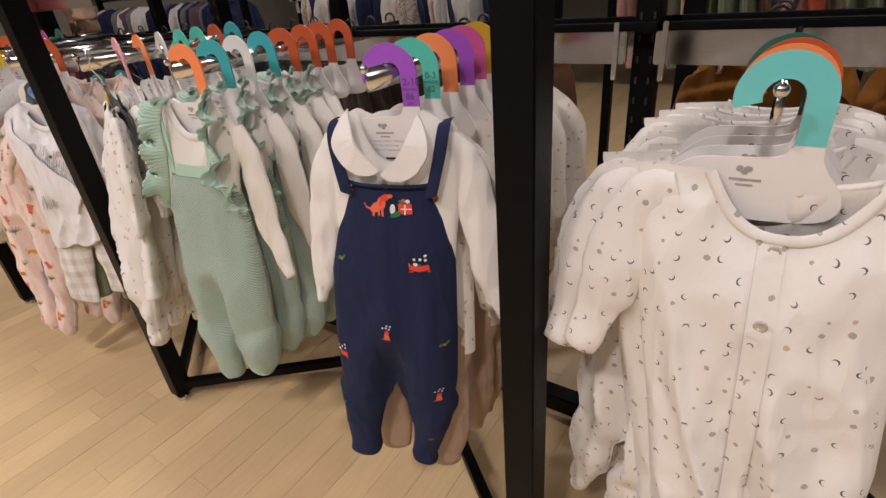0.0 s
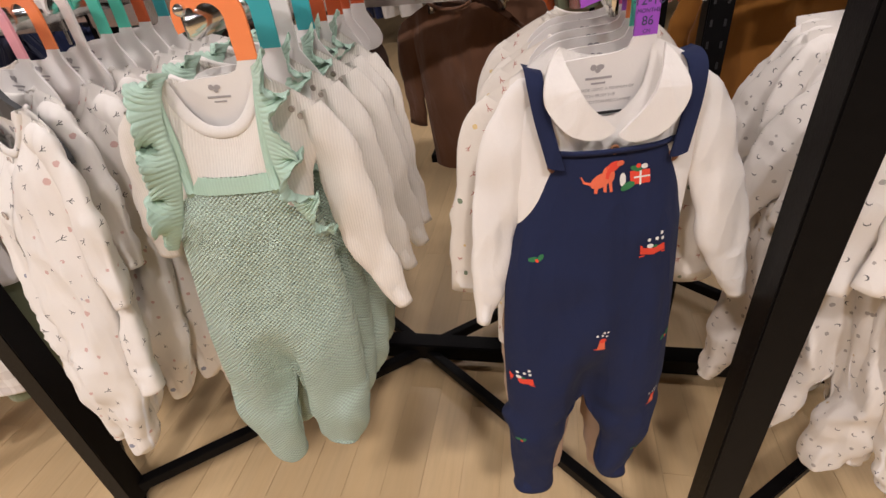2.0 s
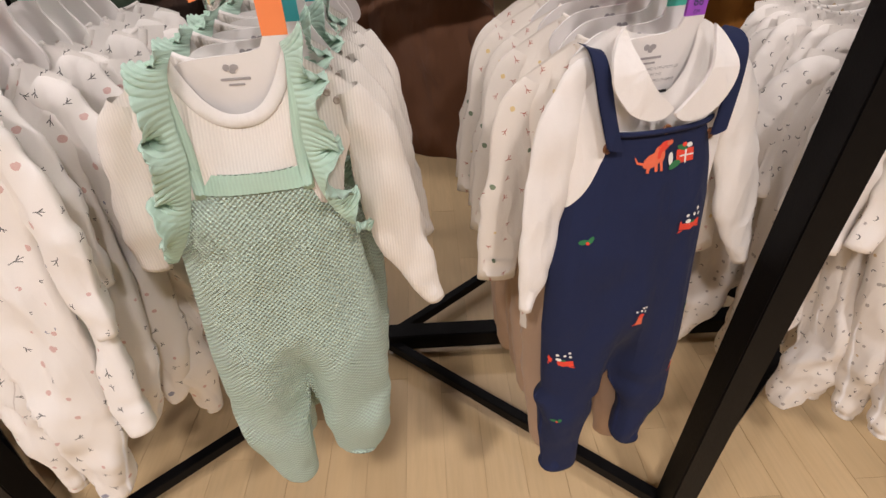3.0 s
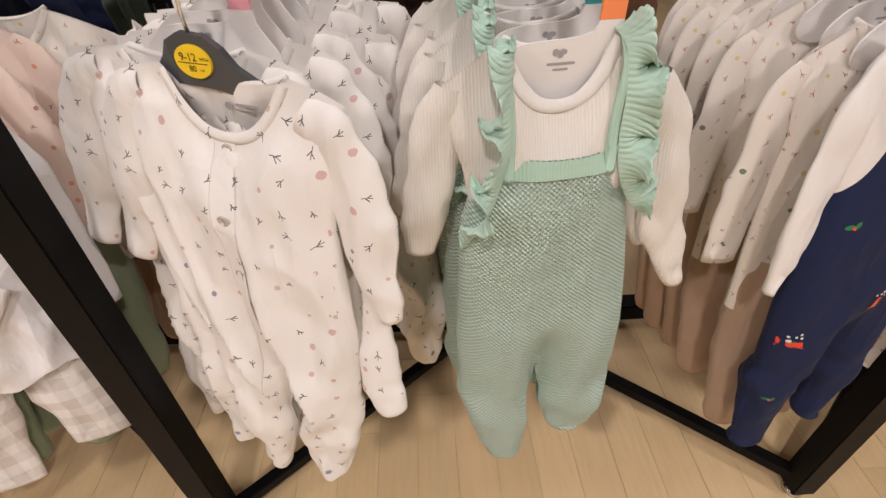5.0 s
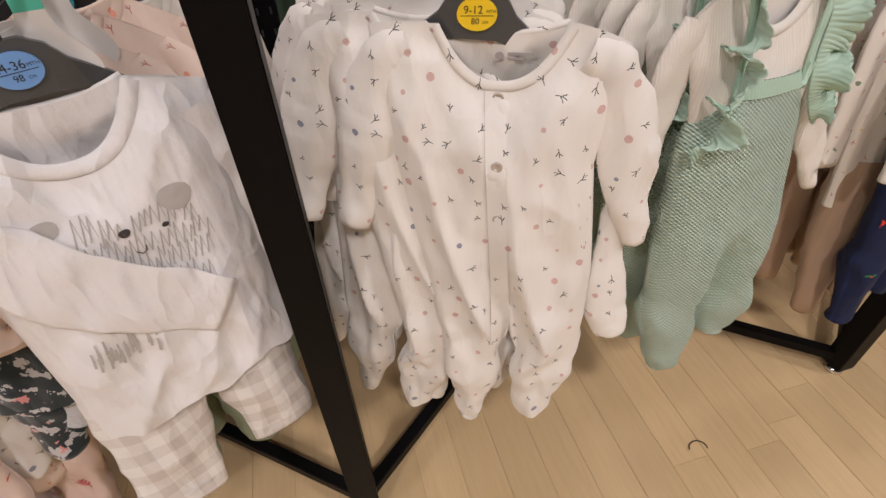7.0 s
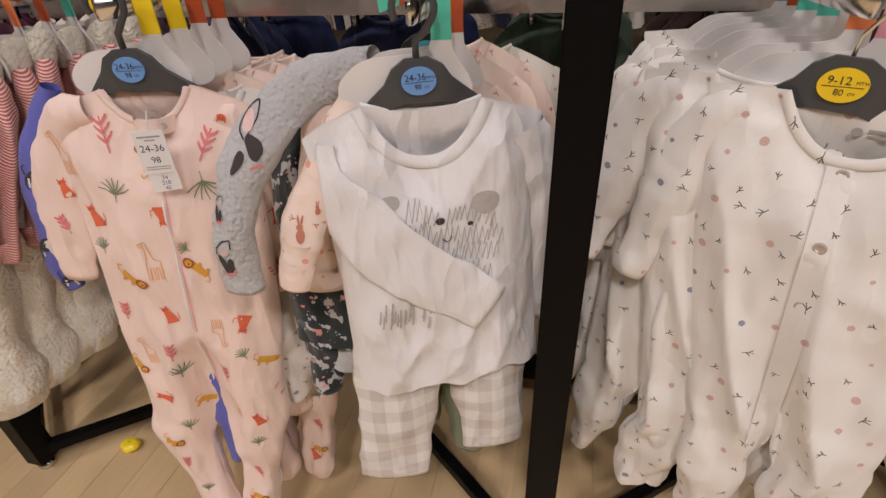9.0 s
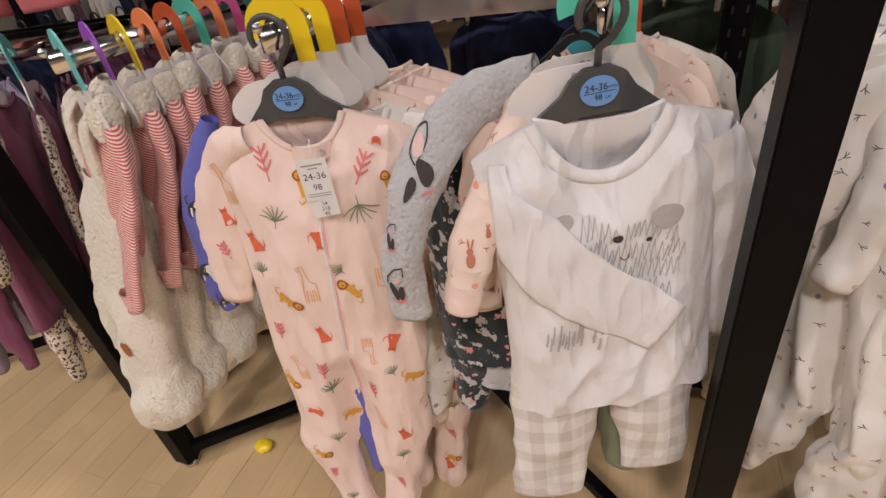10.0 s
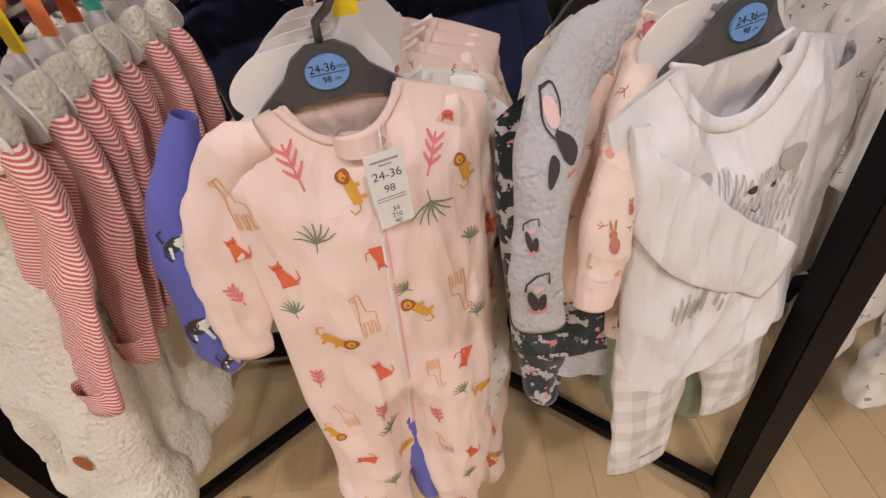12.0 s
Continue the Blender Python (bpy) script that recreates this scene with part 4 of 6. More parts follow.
    s = [("print_coral", oval(-0.017, -0.181, 0.011, 0.0062, 0.55)), ("print_coral", oval(-0.009, -0.175, 0.006, 0.008, 0.2)), ("print_red", oval(-0.004, -0.168, 0.0075, 0.0045, 0.35)), ("print_coral", oval(0.003, -0.166, 0.004, 0.0028, 0.1)),
         ("print_red", stroke([(-0.006, -0.168), (-0.010, -0.174), (-0.011, -0.179)], 0.0045, 0.003)), ("print_coral", stroke([(-0.025, -0.184), (-0.033, -0.182), (-0.036, -0.176)], 0.003, 0.0012)),
         ("print_coral", stroke([(-0.021, -0.185), (-0.022, -0.193)], 0.0042, 0.003)), ("print_coral", stroke([(-0.008, -0.180), (-0.007, -0.192)], 0.0035, 0.0028)), ("print_coral", stroke([(-0.013, -0.182), (-0.013, -0.192)], 0.0035, 0.0028)),
         ("print_red", stroke([(0.014, -0.183), (0.034, -0.182)], 0.014, 0.0135)), ("print_white", stroke([(0.024, -0.190), (0.024, -0.176)], 0.002)), ("print_white", stroke([(0.014, -0.183), (0.034, -0.182)], 0.0016)),
         ("print_white", oval(0.006, -0.183, 0.0035, 0.0065)), ("print_holly", oval(0.011, -0.190, 0.008, 0.0035, 0.3)), ("print_holly", oval(0.020, -0.174, 0.006, 0.0028, -0.3)), ("print_white", oval(0.028, -0.172, 0.0034, 0.0026)), ("print_red", oval(0.022, -0.171, 0.0026, 0.0024))]
    car(0.041, -0.262, 0.014), car(-0.103, -0.424, 0.0125), dog(-0.014, -0.369, 0.0095), dog(0.058, -0.474, 0.0085), holly(-0.082, -0.262, 0.009), holly(0.070, -0.385, 0.008), holly(-0.108, -0.517, 0.007), holly(0.042, -0.56, 0.006)
    decals("embroidered_dog_and_gift", skin, s, g)
    mesh_part("neck_print", *merge(*[box(-0.012, 0.014, 0.0195, 0.0198, z - 0.0015, z + 0.0015) for z in (-0.126, -0.132)]), "black_ink", g, smooth=False)
    return g


def frill(path, out, pleats, width, amp, parent, stand=0.016, name="frill"):
    """A pleated knitted ruffle sewn on along a path: it stands off the cloth, waves and folds over itself."""
    n, cols = 300, 8
    R = smooth_keys(path, n)
    V = []
    for i, (x, y, z, w) in enumerate(R):
        t = R[min(i + 1, n - 1)] - R[max(i - 1, 0)]
        d = Vector((t[2] * out, 0, -t[0] * out))
        d = d.normalized() if d.length > 1e-6 else Vector((out, 0, 0))
        u = i / (n - 1)
        ph = u * pleats * 2 * math.pi
        big = math.sin(u * 25.0 + out * 1.3) + 0.5 * math.sin(u * 43.0 + 0.7)
        for k in range(cols):
            q = k / (cols - 1)
            wide = width * w * (1 + 0.10 * big)
            reach = wide * q * (0.92 - 0.45 * q * max(0.0, big))
            lift = stand * math.sin(q * 2.2) * w + amp * q * math.sin(ph) + 0.020 * q * q * big * w
            V.append((x + d.x * reach, y - lift, z + d.z * reach + 0.013 * q * q * math.cos(u * 25.0 + out * 1.3) * w + 0.0016 * q * math.cos(ph)))
    F = [(i * cols + k, i * cols + k + 1, (i + 1) * cols + k + 1, (i + 1) * cols + k) for i in range(n - 1) for k in range(cols - 1)]
    B = [(x, y + 0.0028, z) for x, y, z in V]
    m = len(V)
    rim = [(i * cols + cols - 1, m + i * cols + cols - 1, m + (i + 1) * cols + cols - 1, (i + 1) * cols + cols - 1) for i in range(n - 1)]
    mesh_part(name, V + B, F + [tuple(j + m for j in f[::-1]) for f in F] + rim, "mint_frill", parent, "pleated mint knitted frill")


def frilled_dungarees(place, yaw):
    g = thing("dungaree_set", "mint green knitted dungarees with frilled straps over a cream ribbed top", "baby clothes", place, yaw, "mint knitted dungaree sets")
    keys = [(-0.06, 0.006, 0.10, 0.018), (-0.12, 0.008, 0.114, 0.022), (-0.19, 0.006, 0.088, 0.026), (-0.25, 0.006, 0.078, 0.026), (-0.36, 0.008, 0.08, 0.024)]
    neck = (-0.043, 0.056, -0.133, -0.080)
    shirt = torso(keys, neck, (-0.118, -0.122), -0.35, 5.0, 0.004, lean=0.12)
    mesh_part("top", *shirt, "cream_rib", g, "long-sleeved top")
    neck_band(shirt, neck, g, "white_cotton")
    sleeves = ([row(-0.092, -0.115, 0.012, 0.010, 0.004), row(-0.103, -0.150, 0.025, 0.010, 0.008), row(-0.112, -0.205, 0.027, 0.010, 0.014), row(-0.121, -0.255, 0.022, 0.009, 0.022), row(-0.126, -0.298, 0.015, 0.008, 0.028)],
               [row(0.105, -0.118, 0.012, 0.010, 0.002), row(0.118, -0.155, 0.025, 0.010, 0.004), row(0.129, -0.22, 0.028, 0.010, 0.006), row(0.146, -0.285, 0.026, 0.009, 0.008), row(0.164, -0.335, 0.018, 0.008, 0.010), row(0.178, -0.368, 0.010, 0.007, 0.010)])
    for i, k in enumerate(sleeves):
        mesh_part("sleeve", *tube(k, 24, 34, 0.008, 21.0 + i, ruck=0.0015), "cream_rib", g)
    snaps([(0.088, -0.118), (0.096, -0.126)], shirt, g, "snap", 0.0036)
    body_keys = [(-0.175, 0.010, 0.051, 0.030), (-0.215, 0.006, 0.079, 0.034), (-0.255, 0.005, 0.091, 0.037), (-0.33, 0.009, 0.097, 0.042), (-0.40, 0.010, 0.102, 0.046), (-0.46, 0.010, 0.101, 0.045), (-0.55, 0.010, 0.088, 0.04)]
    rl = lambda x, z, a, b: row(x, z, a, b, lean=0.12)
    legs = [[rl(-0.042, -0.485, 0.049, 0.040), rl(-0.044, -0.53, 0.043, 0.035), rl(-0.038, -0.585, 0.034, 0.027), rl(-0.031, -0.618, 0.027, 0.022), rl(-0.029, -0.632, 0.023, 0.018)],
            [rl(0.060, -0.485, 0.049, 0.040), rl(0.065, -0.52, 0.045, 0.037), rl(0.065, -0.55, 0.039, 0.031), rl(0.060, -0.58, 0.031, 0.025), rl(0.057, -0.592, 0.026, 0.02)]]
    body = torso(body_keys, (-9, 9, -0.178, -0.178), (-0.178, -0.178), -0.472, 31.0, 0.009, full0=0.95, nu=48, nv=64, lean=0.12, legs=legs)
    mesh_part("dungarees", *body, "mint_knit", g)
    band = [(x, y - 0.0025, z) for x, y, z in body[0][: 49 * 5]]
    mesh_part("bib_rib", band, [(j * 49 + i, (j + 1) * 49 + i, (j + 1) * 49 + i + 1, j * 49 + i + 1) for j in range(4) for i in range(48)], "mint_rib", g, "ribbed mint bib edge")
    frill([(-0.036, 0.022, -0.074, 0.6), (-0.040, 0.004, -0.088, 0.9), (-0.044, -0.008, -0.125, 1), (-0.043, -0.014, -0.165, 1.05), (-0.052, -0.018, -0.205, 1.05), (-0.066, -0.020, -0.240, 0.9), (-0.084, -0.016, -0.268, 0.35)], 1, 44, 0.031, 0.0022, g)
    frill([(0.054, 0.022, -0.074, 0.6), (0.060, 0.004, -0.088, 0.9), (0.062, -0.006, -0.125, 1), (0.062, -0.010, -0.165, 1.05), (0.070, -0.014, -0.205, 1.0), (0.086, -0.016, -0.235, 0.8), (0.110, -0.012, -0.258, 0.3)], -1, 44, 0.036, 0.0022, g, 0.008)
    for side, x0, x1 in ((0, -0.047, -0.042), (1, 0.063, 0.058)):
        mesh_part("strap", *tube([(x0, 0.018, -0.076, 0.006, 0.003), (x0, 0.002, -0.10, 0.006, 0.003), (x1, -0.005, -0.15, 0.006, 0.003), (x1, -0.011, -0.20, 0.006, 0.003)], 10, 12, 0.0, 1.0), "mint_rib", g)
    return g


def twig_sleepsuit(place, yaw, cloth="twig_print", front=True, folded=False, inside=True, label="", group="printed sleepsuits"):
    g = thing("sleepsuit", label or "cream velour sleepsuit printed with twigs and pink berries", "baby clothes", place, yaw, group)
    keys = [(-0.06, 0.022, 0.112, 0.02), (-0.11, 0.020, 0.128, 0.024), (-0.16, 0.020, 0.118, 0.028), (-0.24, 0.020, 0.108, 0.034), (-0.30, 0.030, 0.106, 0.036), (-0.37, 0.042, 0.102, 0.038), (-0.44, 0.049, 0.096, 0.036), (-0.53, 0.052, 0.086, 0.032)]
    neck = (-0.038, 0.087, -0.158, -0.106)
    ln = 0.17
    legs = [[row(0.006, -0.475, 0.046, 0.032, lean=ln), row(0.006, -0.53, 0.036, 0.027, lean=ln), row(0.004, -0.585, 0.026, 0.022, lean=ln), row(0.004, -0.625, 0.022, 0.020, 0.004, lean=ln), row(0.004, -0.648, 0.014, 0.015, 0.006, lean=ln)],
            [row(0.100, -0.475, 0.046, 0.032, lean=ln), row(0.098, -0.53, 0.038, 0.027, lean=ln), row(0.094, -0.575, 0.029, 0.022, lean=ln), row(0.090, -0.606, 0.023, 0.020, 0.004, lean=ln), row(0.088, -0.628, 0.014, 0.014, 0.006, lean=ln)]]
    body = torso(keys, neck, (-0.108, -0.122), -0.462, 61.0, 0.013, lean=ln, nu=64, nv=72, legs=legs, closed=True, drape=0.017, slant=-0.45)
    mesh_part("body", *body, cloth, g)
    neck_band(body, neck, g, cloth, 0.009)
    arms = [tube([row(-0.064, -0.128, 0.018, 0.014, lean=ln), row(-0.094, -0.146, 0.027, 0.014, lean=ln), row(-0.112, -0.20, 0.033, 0.013, lean=ln), row(-0.128, -0.27, 0.029, 0.012, lean=ln), row(-0.145, -0.330, 0.021, 0.010, lean=ln)], 26, 38, 0.009, 81.0, ruck=0.002, closed=True),
            tube([row(0.104, -0.134, 0.018, 0.014, lean=ln), row(0.136, -0.152, 0.027, 0.014, lean=ln), row(0.155, -0.21, 0.032, 0.013, lean=ln), row(0.172, -0.275, 0.026, 0.012, lean=ln), row(0.186, -0.332, 0.012, 0.010, lean=ln)], 26, 38, 0.009, 86.0, ruck=0.002, closed=True)]
    if folded:
        arms.append(tube([row(0.160, -0.265, 0.012, 0.010, 0.012, lean=ln), row(0.160, -0.32, 0.018, 0.013, 0.010, lean=ln), row(0.163, -0.38, 0.023, 0.016, 0.008, lean=ln), row(0.172, -0.435, 0.026, 0.018, 0.006, lean=ln), row(0.182, -0.468, 0.020, 0.015, 0.006, lean=ln)], 26, 36, 0.009, 91.0, ruck=0.002, closed=True))
    for a in arms:
        mesh_part("sleeve", *a, cloth, g)
    if front:
        pts = [(0.020 + 0.0215 * t, z) for t, z in ((0, -0.161), (0.25, -0.23), (0.5, -0.31), (0.8, -0.4), (1.0, -0.47))]
        fine = [tuple(p) for p in smooth_keys(pts, 24)]
        decals("placket", body, [(cloth, stroke([(x + 0.0, z) for x, z in fine], 0.022))], g, lift=0.0012)
        decals("placket_seam", body, [("seam", stroke([(x - 0.0112, z) for x, z in fine], 0.0006))], g, lift=0.0016)
        snaps([(0.023, -0.172), (0.026, -0.230), (0.030, -0.293), (0.036, -0.372), (0.040, -0.440)], body, g, r=0.006)
        if inside:
            mesh_part("neck_print", *merge(box(0.030, 0.056, 0.0195, 0.0199, -0.136, -0.1335), box(0.030, 0.048, 0.0195, 0.0199, -0.1405, -0.1385), disc(0.022, -0.137, 0.0045, 0.004, 0.0195, 0.0199, 12)), "grey_ink", g, smooth=False)
    return g


def bear_pyjamas(place, yaw):
    g = thing("pyjama_set", "white pyjama top with a grey bear face over grey gingham trousers", "baby clothes", place, yaw, "bear pyjama sets")
    keys = [(-0.11, 0.006, 0.13, 0.018), (-0.15, 0.006, 0.148, 0.024), (-0.22, 0.008, 0.136, 0.030), (-0.35, 0.014, 0.132, 0.034), (-0.5, 0.02, 0.136, 0.036), (-0.57, 0.02, 0.138, 0.034)]
    neck = (-0.066, 0.080, -0.192, -0.128)
    ln = 0.12
    body = torso(keys, neck, (-0.162, -0.148), -0.518, 101.0, 0.010, lean=ln, nu=72, nv=80, drape=0.008, slant=0.5, hem_fn=lambda u: 0.020 * u - 0.006 * math.sin(9 * u), yc=0.03)
    mesh_part("top", *body, "thin_white", g, "thin white long-sleeved top")
    neck_band(body, neck, g, "thin_white", 0.014)
    fore = tube([row(-0.112, -0.165, 0.010, 0.006, 0.0, ln), row(-0.114, -0.20, 0.024, 0.008, -0.012, ln), row(-0.088, -0.252, 0.040, 0.008, -0.034, ln), row(-0.043, -0.305, 0.047, 0.006, -0.044, ln), row(0.022, -0.352, 0.043, 0.005, -0.047, ln), row(0.078, -0.393, 0.037, 0.004, -0.046, ln)], 28, 54, 0.004, 111.0, 2.0)
    skin, laid, around = BVHTree.FromPolygons(*body), [], 28
    for k in range(0, len(fore[0]), around):
        ring = fore[0][k:k + around]
        hits = [skin.ray_cast(Vector((x, -1, z)), Vector((0, 1, 0)))[0] for x, y, z in ring]
        depths = [q.y for q in hits if q] or [0.03]
        mid, far = sum(p[1] for p in ring) / len(ring), sum(depths) / len(depths)
        laid += [(max(x, -0.122 + 0.1 * (x + 0.122)), (0.5 * (q.y if q else far + 0.016) + 0.5 * far) - 0.008 + 0.7 * (y - mid), z) for (x, y, z), q in zip(ring, hits)]
    fore = (laid, fore[1])
    mesh_part("folded_sleeve", *fore, "thin_white", g, "white sleeve folded across the chest")
    mesh_part("sleeve", *tube([row(0.128, -0.165, 0.03, 0.02, 0.0, ln), row(0.15, -0.22, 0.035, 0.02, 0.004, ln), row(0.162, -0.32, 0.03, 0.018, 0.01, ln), row(0.168, -0.45, 0.024, 0.014, 0.015, ln)], 22, 30, 0.006, 114.0), "thin_white", g)
    for i, k in enumerate(([row(-0.045, -0.44, 0.07, 0.026, 0.01, ln), row(-0.060, -0.56, 0.064, 0.022, 0.004, ln), row(-0.072, -0.66, 0.058, 0.016, 0, ln), row(-0.080, -0.722, 0.056, 0.012, 0, ln)],
                           [row(0.09, -0.44, 0.066, 0.026, 0.01, ln), row(0.080, -0.56, 0.058, 0.022, 0.004, ln), row(0.083, -0.64, 0.052, 0.016, 0, ln), row(0.085, -0.678, 0.049, 0.012, 0, ln)])):
        mesh_part("trouser_leg", *tube(k, 28, 32, 0.006, 121.0 + i), "check", g, "grey and white gingham trouser leg")
    rnd = random.Random(5)
    s = []
    for level in range(4):
        top = -0.248 - 0.025 * level
        x = -0.03
        while x < 0.097:
            half = 0.066 * math.sqrt(max(0.0, 1 - ((top - 0.012 + 0.292) / 0.062) ** 2))
            if abs(x - 0.031) < half and min(math.hypot(x - 0.018, top + 0.252), math.hypot(x - 0.058, top + 0.263)) > 0.006:
                w = rnd.uniform(0.009, 0.015)
                z = top - 0.012 + rnd.uniform(-0.005, 0.005) - 0.10 * (x - 0.03)
                s.append(("print_bear", stroke([(x - 0.003, z - w), (x + 0.0005, z), (x + 0.0035, z + w)], 0.0019, 0.0014)))
                s.append(("print_bear", stroke([(x + 0.0035, z + w), (x + 0.0042, z + 0.1 * w), (x + 0.0048, z - w * 0.8)], 0.0008, 0.0006)))
            x += rnd.uniform(0.0055, 0.0085)
    for i in range(26):
        x, z = rnd.uniform(-0.072, 0.0), rnd.uniform(-0.405, -0.38)
        s.append(("print_bear", stroke([(x, z - 0.010), (x + 0.002, z), (x + 0.003, z + 0.010)], 0.0028, 0.002)))
    s += [("print_bear", oval(0.077, -0.247, 0.018, 0.015, 0.3, wob=0.05)), ("print_bear", oval(-0.044, -0.240, 0.014, 0.010, 0.2)), ("print_ink", oval(0.018, -0.264, 0.0062, 0.0044, 0.3)), ("print_ink", oval(0.057, -0.274, 0.0040, 0.003)),
          ("print_ink", stroke([(0.020, -0.288), (0.025, -0.292), (0.030, -0.289), (0.031, -0.284)], 0.0016))]
    tagged(decals("bear_print", body, s, g, "grey hatched bear face"), kind="stuff")
    return g


def animal_romper(place, yaw, front=True):
    g = thing("romper", "peach pink footed romper printed with lions, foxes and leaves", "baby clothes", place, yaw, "peach animal rompers")
    ln = 0.12
    keys = [(-0.09, 0.008, 0.12, 0.02), (-0.135, 0.006, 0.138, 0.026), (-0.2, 0.0, 0.128, 0.032), (-0.34, -0.003, 0.126, 0.038), (-0.45, -0.010, 0.124, 0.04), (-0.56, -0.016, 0.112, 0.038), (-0.65, -0.02, 0.1, 0.034)]
    neck = (-0.05, 0.058, -0.138, -0.098)
    legs = [[row(-0.076, -0.60, 0.056, 0.036, 0, ln), row(-0.084, -0.66, 0.046, 0.031, 0, ln), row(-0.080, -0.74, 0.036, 0.025, 0, ln), row(-0.066, -0.795, 0.033, 0.025, -0.006, ln), row(-0.060, -0.83, 0.033, 0.026, -0.012, ln), row(-0.058, -0.862, 0.018, 0.016, -0.012, ln)],
            [row(0.042, -0.60, 0.055, 0.036, 0, ln), row(0.038, -0.66, 0.045, 0.031, 0, ln), row(0.024, -0.74, 0.035, 0.025, 0, ln), row(0.014, -0.795, 0.032, 0.025, -0.006, ln), row(0.011, -0.84, 0.031, 0.026, -0.012, ln), row(0.010, -0.876, 0.017, 0.016, -0.012, ln)]]
    body = torso(keys, neck, (-0.122, -0.130), -0.556, 131.0, 0.010, lean=ln, nu=56, nv=76, legs=legs, closed=True, drape=0.011, slant=-0.15)
    mesh_part("body", *body, "peach", g)
    neck_band(body, neck, g, "peach", 0.007)
    arms = [tube([row(-0.070, -0.124, 0.020, 0.016, lean=ln), row(-0.112, -0.140, 0.027, 0.015, lean=ln), row(-0.143, -0.21, 0.037, 0.013, lean=ln), row(-0.156, -0.29, 0.032, 0.012, lean=ln), row(-0.166, -0.358, 0.024, 0.010, lean=ln)], 24, 32, 0.008, 151.0, ruck=0.002),
            tube([row(0.088, -0.136, 0.018, 0.014, lean=ln), row(0.116, -0.165, 0.028, 0.012, 0.006, lean=ln), row(0.120, -0.24, 0.027, 0.012, 0.012, lean=ln), row(0.118, -0.32, 0.022, 0.011, 0.016, lean=ln), row(0.117, -0.40, 0.016, 0.010, 0.016, lean=ln)], 24, 36, 0.008, 156.0, ruck=0.002)]
    for a in arms:
        mesh_part("sleeve", *a, "peach", g)
    host = merge(body, *arms)
    skin = BVHTree.FromPolygons(*host)
    MOTIFS = ((branch, "branch_print", ((-0.054, -0.15, 0.022, 1.75), (0.074, -0.165, 0.02, 1.1), (-0.045, -0.465, 0.016, 1.5), (-0.15, -0.27, 0.014, 1.9), (-0.085, -0.70, 0.014, 1.4), (0.03, -0.735, 0.014, 1.8), (-0.105, -0.405, 0.015, 1.5), (0.02, -0.52, 0.014, 1.6), (0.125, -0.36, 0.014, 1.8))),
              (fan, "leaf_print", ((-0.066, -0.765, 0.013, 1.5), (0.045, -0.66, 0.014, 1.4), (-0.10, -0.30, 0.015, 1.7), (0.095, -0.37, 0.014, 1.3), (-0.055, -0.222, 0.022, 1.4), (0.063, -0.208, 0.026, -1.5), (-0.083, -0.105, 0.018, 0.2), (-0.043, -0.508, 0.018, 1.5), (0.1, -0.27, 0.014, 1.2), (0.02, -0.30, 0.013, 2.5), (-0.06, -0.62, 0.016, 1.6), (0.06, -0.48, 0.014, 2.0))),
              (lion, "lion_print", ((-0.095, -0.65, 0.012, -0.5), (0.02, -0.79, 0.011, -0.4), (-0.008, -0.180, 0.013, 1.9), (-0.068, -0.343, 0.016, -0.5), (0.028, -0.33, 0.015, 2.4), (0.087, -0.50, 0.013, -0.4), (-0.113, -0.50, 0.012, -1.0), (0.105, -0.19, 0.012, 1.8), (-0.03, -0.585, 0.012, -0.6))),
              (fox, "fox_print", ((0.055, -0.61, 0.012, 0.3), (-0.07, -0.82, 0.011, 0.4), (0.1, -0.565, 0.012, 2.9), (-0.132, -0.22, 0.012, 0.2), (0.135, -0.28, 0.012, 2.9), (0.1, -0.125, 0.014, 2.9), (-0.098, -0.255, 0.014, 0.3), (-0.032, -0.402, 0.013, 0.3), (0.07, -0.425, 0.014, 2.8), (0.0, -0.25, 0.012, 3.2), (-0.085, -0.56, 0.012, 1.2), (0.01, -0.80, 0.012, 0.2))),
              (giraffe, "giraffe_print", ((-0.116, -0.172, 0.022, 0.1), (-0.030, -0.315, 0.022, 0.0), (0.078, -0.327, 0.022, 3.14), (-0.09, -0.475, 0.018, 0.2), (0.03, -0.44, 0.018, 3.1), (0.02, -0.58, 0.016, 0.1))))
    for draw, name, places in MOTIFS:
        for x, z, r, turn in places:
            decals(name, skin, draw(x, z, r, turn), g)
    if front:
        pts = [(0.016 - 0.03 * t, -0.14 - 0.42 * t) for t in np.linspace(0, 1, 14)]
        decals("zip_line", body, [("hook_rose", stroke([(x + 0.003, z) for x, z in pts], 0.0016)), ("card", stroke([(x - 0.002, z) for x, z in pts], 0.0028))], g, "covered front zip")
        tab = torso([(-0.128, 0.012, 0.026, 0.03), (-0.15, 0.012, 0.026, 0.03)], (-9, 9, -0.130, -0.130), (-0.130, -0.130), -0.149, 3.0, 0.001, 12, 6, lean=ln, full0=1.0, yc=0.024)
        mesh_part("neck_tab", *tab, "peach", g)
        snaps([(0.03, -0.139)], merge(tab), g)
    return g


